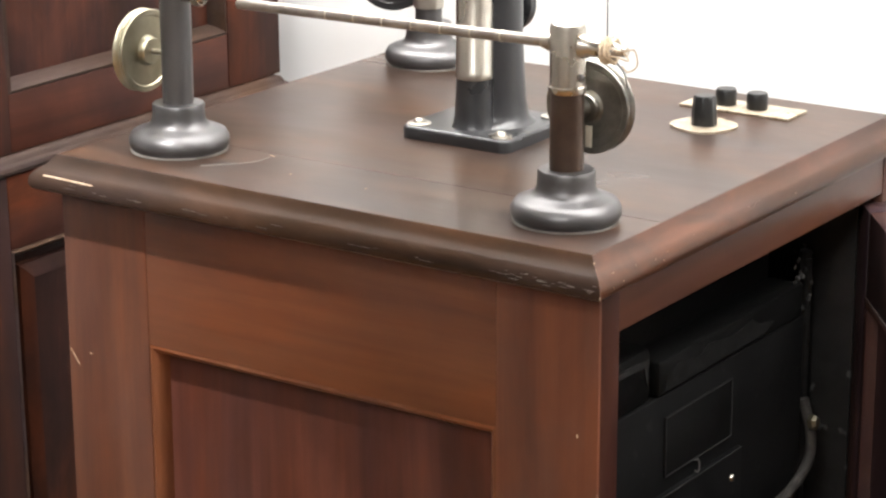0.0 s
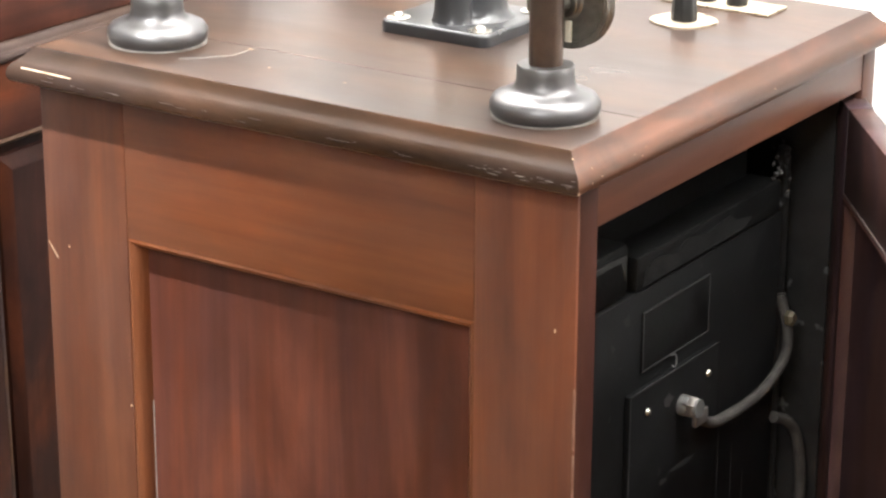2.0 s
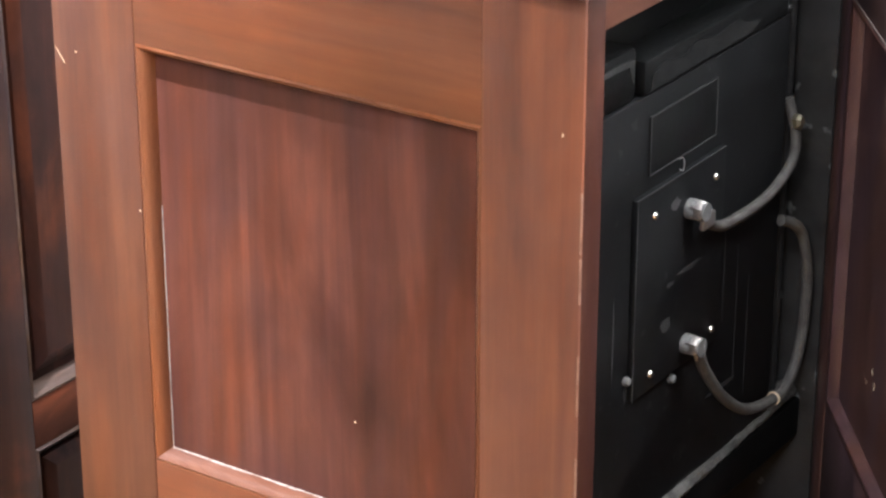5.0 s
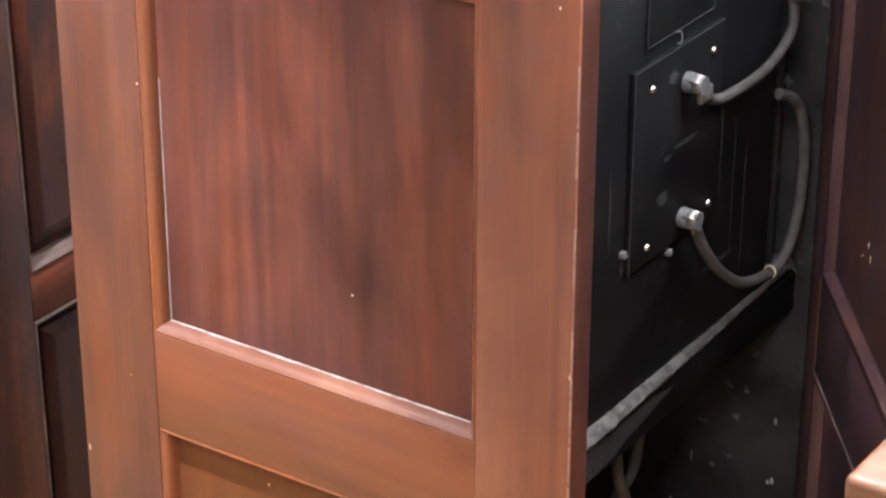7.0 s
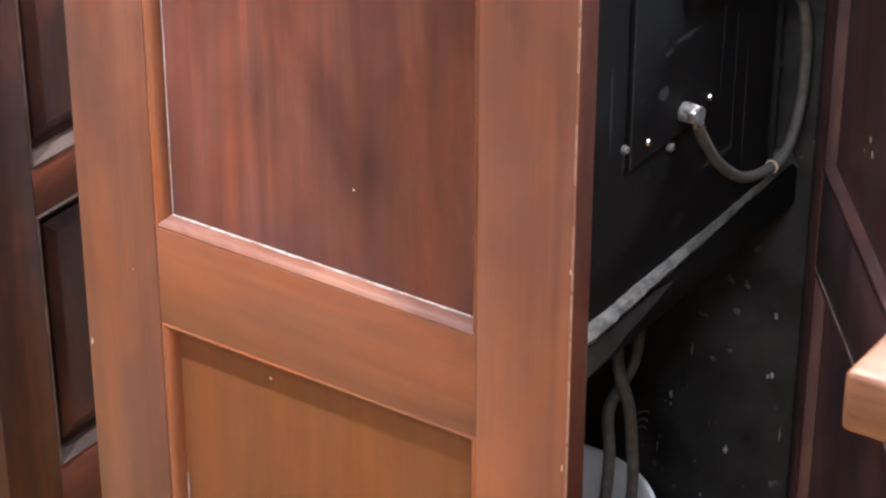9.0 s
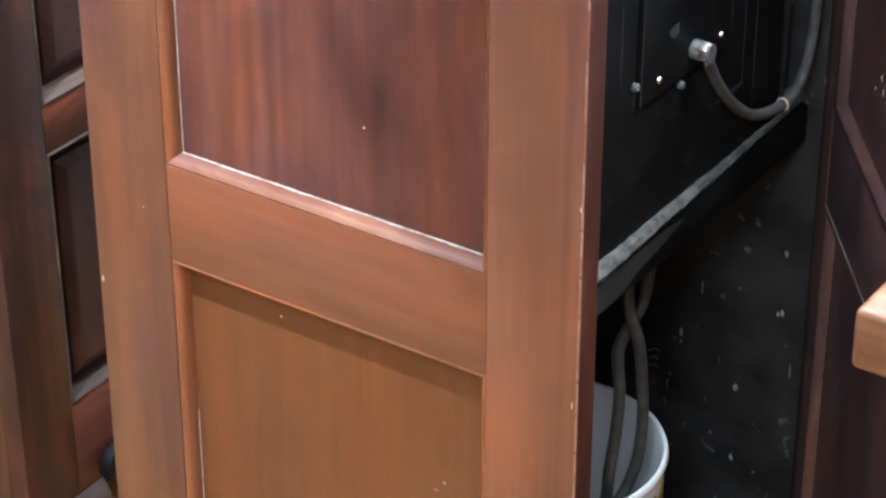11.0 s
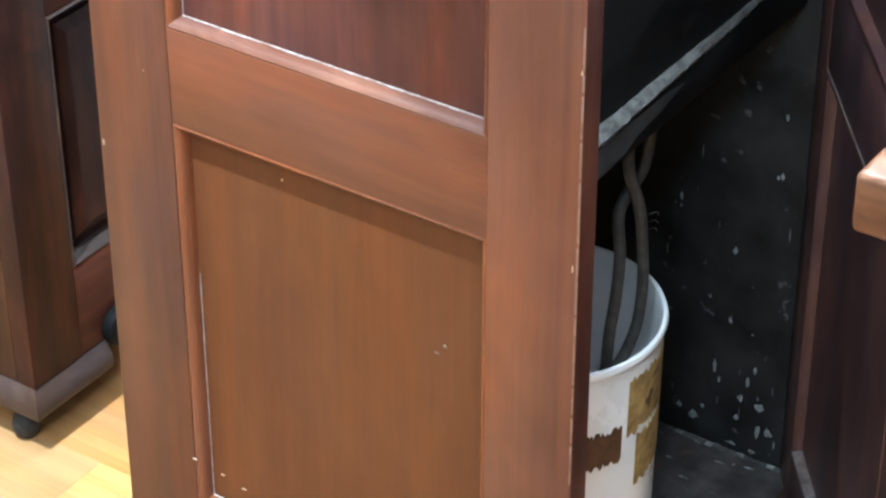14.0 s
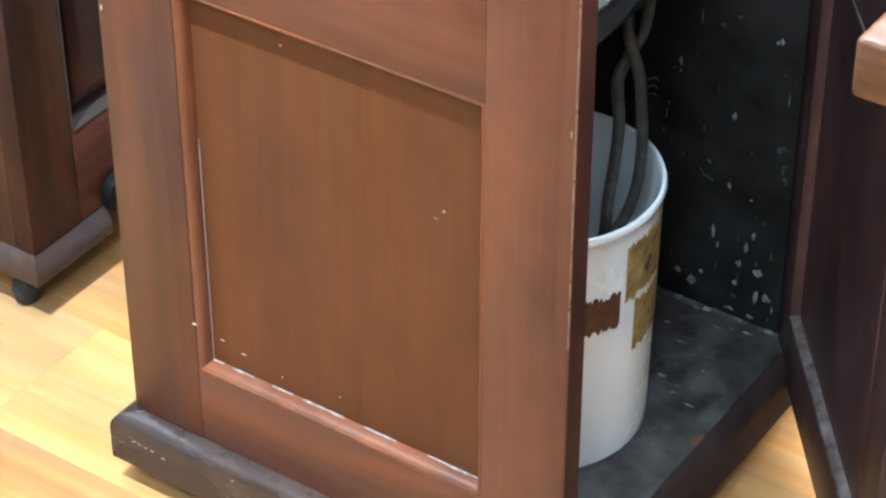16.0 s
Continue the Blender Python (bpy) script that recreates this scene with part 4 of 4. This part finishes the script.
# ---- chips, scratches and painted glints in the finish ----
CHIPS_FRONT = [(-0.476, 1.05, 0.0014, 0.001), (-0.416, 0.925, 0.001, 0.0014), (-0.496, 0.555, 0.0011, 0.004), (-0.414, 0.231, 0.0035, 0.0015), (-0.004, 0.604, 0.0008, 0.005), (-0.017, 1.077, 0.001, 0.002), (-0.0012, 0.783, 0.0008, 0.003), (-0.442, 0.646, 0.0008, 0.0008)]
CHIPS_PANEL = [(-0.214, 0.784, 0.0012, 0.0014), (-0.145, 0.456, 0.0035, 0.0018), (-0.137, 0.466, 0.003, 0.0025), (-0.393, 0.211, 0.003, 0.0009), (-0.368, 0.205, 0.0035, 0.0012), (-0.322, 0.198, 0.0015, 0.0008), (-0.306, 0.574, 0.0015, 0.0018), (-0.254, 0.205, 0.001, 0.001)]
rng = random.Random(5)


def flake(parent, u, v, a, b, mp, mat=CHIP_GLINT, n=9):
    part("chip", blob(ragged(u, v, a, b, n, rng, 0.4), mp, 0.00025), mat, parent, "pale chipped spot or painted glint in the finish")


for u, v, a, b in CHIPS_FRONT:
    flake(cab, u, v, a, b, front)
for k, (u, v, a, b) in enumerate(CHIPS_PANEL):
    flake(cab, u, v, a, b, lambda p, q, w: Vector((p, 0.0149 - w, q)), WORN_GLINT if k in (1, 2) else CHIP_GLINT)
flake(cab, CHIPS_PANEL[2][0] + 0.001, CHIPS_PANEL[2][1] + 0.001, 0.0012, 0.0009, lambda p, q, w: Vector((p, 0.0146 - w, q)))
# thin pale strips on the bottom beads: settled dust plus their painted highlight
for z0, k in ((Z3, 1.0), (Z1, 0.6)):
    for n in range(26):
        u0 = XA + 0.009 + (XB - XA - 0.018) * n / 26
        if rng.random() < k:
            part("dust_line", box(u0, u0 + 0.0125, 0.0120 + 0.0016 * rng.random(), 0.0149, z0 + 0.0083, z0 + 0.00865 + 0.00025 * rng.random(), 0), PALE_GLINT_DUST, cab, "pale dust and painted highlight on the panel bead")
# pale strips painting the highlight along two rail edges of the door
part("worn_edge", door_box(DS + 0.002, DW - 0.062, DZ[1] - 0.0010, DZ[1] + 0.0002, -0.0004, 0.0004, 0), WORN_GLINT, door, "painted bright line on the rail edge")
part("worn_edge", door_box(DS + 0.002, DW - 0.062, DZ[3] - 0.0014, DZ[3] + 0.0002, -0.0004, 0.0004, 0), WORN_GLINT, door, "painted bright line on the rail edge")

part("scratch", blob([(-0.4985, 1.0505), (-0.4975, 1.0505), (-0.4885, 1.0385), (-0.4892, 1.0378)], front, 0.0002), CHIP_GLINT, cab, "pale scratch in the finish")
for x, n in ((-0.333, 2), (-0.326, 1), (-0.298, 3), (-0.277, 2), (-0.254, 2)):
    for k in range(n):
        flake(cab, x + 0.0022 * k, 1.1985, 0.0007, 0.0026, lambda p, q, w: Vector((p, -0.0222 + (q - 1.1972) * 0.85 - w - 0.0003, q)), SCUFF_GLINT)
for k in range(12):
    q = 1.1895 + 0.0205 * k / 11 + 0.0008 * rng.random()
    e = max(0.0, (q - 1.1938) * 0.76)
    part("chip", lathe([(0, -0.0007), (0.0003 + 0.0005 * rng.random(), 0), (0, 0.0007)], at(0.0137 - e, -0.0237 + e, q), 7), CHIP_GLINT, cab, "pale rubbed mitre corner") if k % 4 != 2 else None
for x, y in ((-0.352, 0.083), (-0.349, 0.082), (-0.232, 0.045), (-0.305, 0.047)):
    flake(cab, x, y, 0.0016, 0.0008, lambda p, q, w: Vector((p, q, 1.2150 + w)))
part("scratch", tube([(-0.378, 0.028, 1.2151), (-0.366, 0.040, 1.2151), (-0.351, 0.060, 1.2151), (-0.350, 0.078, 1.2150)], 0.0003, 6, 6), SCUFF_GLINT, cab, "pale curved scratch on top")
# pale tube that paints the glint at the moulding's left end
part("scratch", tube([(-0.446, -0.0218, 1.1995), (-0.470, -0.0216, 1.2000), (-0.498, -0.0214, 1.2003)], 0.0009, 3, 6), CHIP_GLINT, cab, "painted glint on the moulding edge")
for x, z in ((-0.484, 0.066), (-0.478, 0.0655), (-0.470, 0.0645), (-0.462, 0.064), (-0.448, 0.061), (-0.36, 0.076)):
    flake(cab, x, z, 0.003, 0.0009, lambda p, q, w: Vector((p, -0.0240 - w, q)), SCUFF_GLINT)

# broken pale line on the front arris: rubbed varnish with its highlight painted in
z = PT + 0.30
while z < ZT - 0.01:
    n = 0.012 + 0.055 * rng.random()
    if rng.random() < 0.72:
        part("rubbed_arris", box(-0.0009, 0.0007, -0.0003, 0.0004 + 0.0003 * rng.random(), z, min(z + n, ZT - 0.003), 0.0002, 1), RUBBED_GLINT, cab, "pale rubbed edge of the front frame with painted highlight")
    z += n + 0.004

# thin flakes painting streaky highlights on the worn moulding near the corner
for k in range(24):
    x = 0.010 - 0.085 * rng.random() ** 1.5
    q = 1.1925 + 0.0065 * rng.random()
    e = max(0.0, (q - 1.1972) * 0.85)
    flake(cab, x, q, 0.0012 + 0.0050 * rng.random(), 0.00016 + 0.0002 * rng.random(), lambda p, q, w, e=e: Vector((p, -0.0243 + e - w, q)), SCUFF_GLINT if k % 4 == 0 else WORN_GLINT, 7)
# sparser highlight streaks painted along the rest of the front moulding
for k in range(16):
    x = -0.07 - 0.40 * rng.random()
    q = 1.1935 + 0.005 * rng.random()
    e = max(0.0, (q - 1.1972) * 0.85)
    flake(cab, x, q, 0.002 + 0.008 * rng.random(), 0.0002 + 0.0002 * rng.random(), lambda p, q, w, e=e: Vector((p, -0.0243 + e - w, q)), WORN_GLINT, 7)
for k in range(14):
    y = -0.015 + 0.30 * rng.random()
    q = 1.193 + 0.010 * rng.random()
    e = max(0.0, (q - 1.1972) * 0.85)
    flake(cab, y, q, 0.0007, 0.0005, lambda p, q, w, e=e: Vector((0.0143 - e + w, p, q)), CHIP_GLINT, 7)
# dried smears on the base and the inner back
for k in range(34):
    x, y = -0.03 - 0.14 * rng.random(), 0.30 + 0.155 * rng.random()
    flake(cab, x, y, 0.001 + 0.006 * rng.random(), 0.0006 + 0.002 * rng.random(), lambda p, q, w: Vector((p, q, PT + 0.0023 + w)), SPOT if k % 3 else DUST_DARK, 9)
for k in range(15):
    x, z = -0.03 - 0.14 * rng.random(), 0.10 + 0.45 * rng.random() ** 1.6
    flake(cab, x, z, 0.0004 + 0.0006 * rng.random(), 0.002 + 0.010 * rng.random(), lambda p, q, w: Vector((p, 0.4634 - w, q)), DUST_DARK if k % 3 else SPOT, 9)

# pale dust gathered along the back of the base
for k in range(22):
    x = -0.215 + 0.0090 * k
    part("dust_line", box(x, x + 0.0088, 0.4585 - 0.003 * rng.random(), 0.4628, PT + 0.0015, PT + 0.0030 + 0.0012 * rng.random(), 0.0004, 1), DUST_DARK if k % 4 else SPOT, cab, "pale dust along the base")
for u, v, a, b in ((0.16, 0.778, 0.0012, 0.004), (0.169, 0.768, 0.0016, 0.005), (0.141, 0.759, 0.0010, 0.002)):
    part("scratch", blob(ragged(u, v, a, b, 9, rng, 0.5), lambda p, q, w: door_at(p, q, -0.0099 + w), 0.0003), CHIP_GLINT, door, "pale scratch on the door panel")

PAINT_SPOTS = [(-0.091, 0.334, 0.0022, 0.004), (-0.091, 0.25, 0.0018, 0.003), (-0.116, 0.271, 0.0018, 0.002), (-0.05, 0.156, 0.0045, 0.0055), (-0.051, 0.125, 0.0025, 0.007), (-0.105, 0.188, 0.002, 0.006), (-0.099, 0.173, 0.0015, 0.003), (-0.127, 0.115, 0.005, 0.004), (-0.143, 0.123, 0.003, 0.0035), (-0.047, 0.436, 0.0018, 0.003), (-0.155, 0.377, 0.002, 0.004), (-0.155, 0.366, 0.001, 0.002), (-0.073, 0.159, 0.003, 0.0035), (-0.066, 0.181, 0.002, 0.005), (-0.059, 0.199, 0.0016, 0.004), (-0.038, 0.127, 0.004, 0.004), (-0.116, 0.131, 0.002, 0.002), (-0.047, 0.503, 0.0016, 0.003), (-0.051, 0.434, 0.0014, 0.0024), (-0.065, 0.242, 0.0012, 0.0015), (-0.076, 0.133, 0.002, 0.003), (-0.056, 0.097, 0.004, 0.002), (-0.08, 0.098, 0.005, 0.0015)]
for u, v, a, b in PAINT_SPOTS:
    part("paint_spot", blob(ragged(u, v, a * 1.5, b * 1.7, 11, rng, 0.6), lambda p, q, w: Vector((p, 0.4634 - w, q)), 0.0003), SPOT, cab, "pale splash of dried paint")

# ---- floor planks ----
PWD, PLN = 0.188, 1.12
plank_meshes = [mesh_of("plank", box(-PLN / 2, PLN / 2, -PWD / 2, PWD / 2, -0.02, 0, 0.0003, 1), m) for m in (MAPLE, MAPLE_TAN)]
k0 = int((Y0 + 0.03) / PWD) - 1
for k in range(k0, 5):
    lo, hi = max(-0.03 + k * PWD, Y0), min(-0.03 + (k + 1) * PWD, Y1)
    if hi - lo < 0.004:
        continue
    joint = -0.69 + (0.216 * k * k + 0.432 * k) % PLN if k > 0 else -0.69 - 0.216 * k * (1 + 0.31 * (k + 1))
    x = joint - PLN * math.ceil((joint - X0) / PLN)
    tone = k % 3
    while x < X1:
        a, b = max(x, X0), min(x + PLN, X1)
        x += PLN
        if b - a < 0.01:
            continue
        tone += 1
        ob = new("plank", plank_meshes[0 if (k, round(a, 2)) == (0, -0.69) or (k < -1 and tone % 3 == 0) else 1])
        ob.location = ((a + b) / 2, (lo + hi) / 2, 0)
        ob.scale = ((b - a) / PLN, (hi - lo) / PWD, 1)
        ob.parent = floor
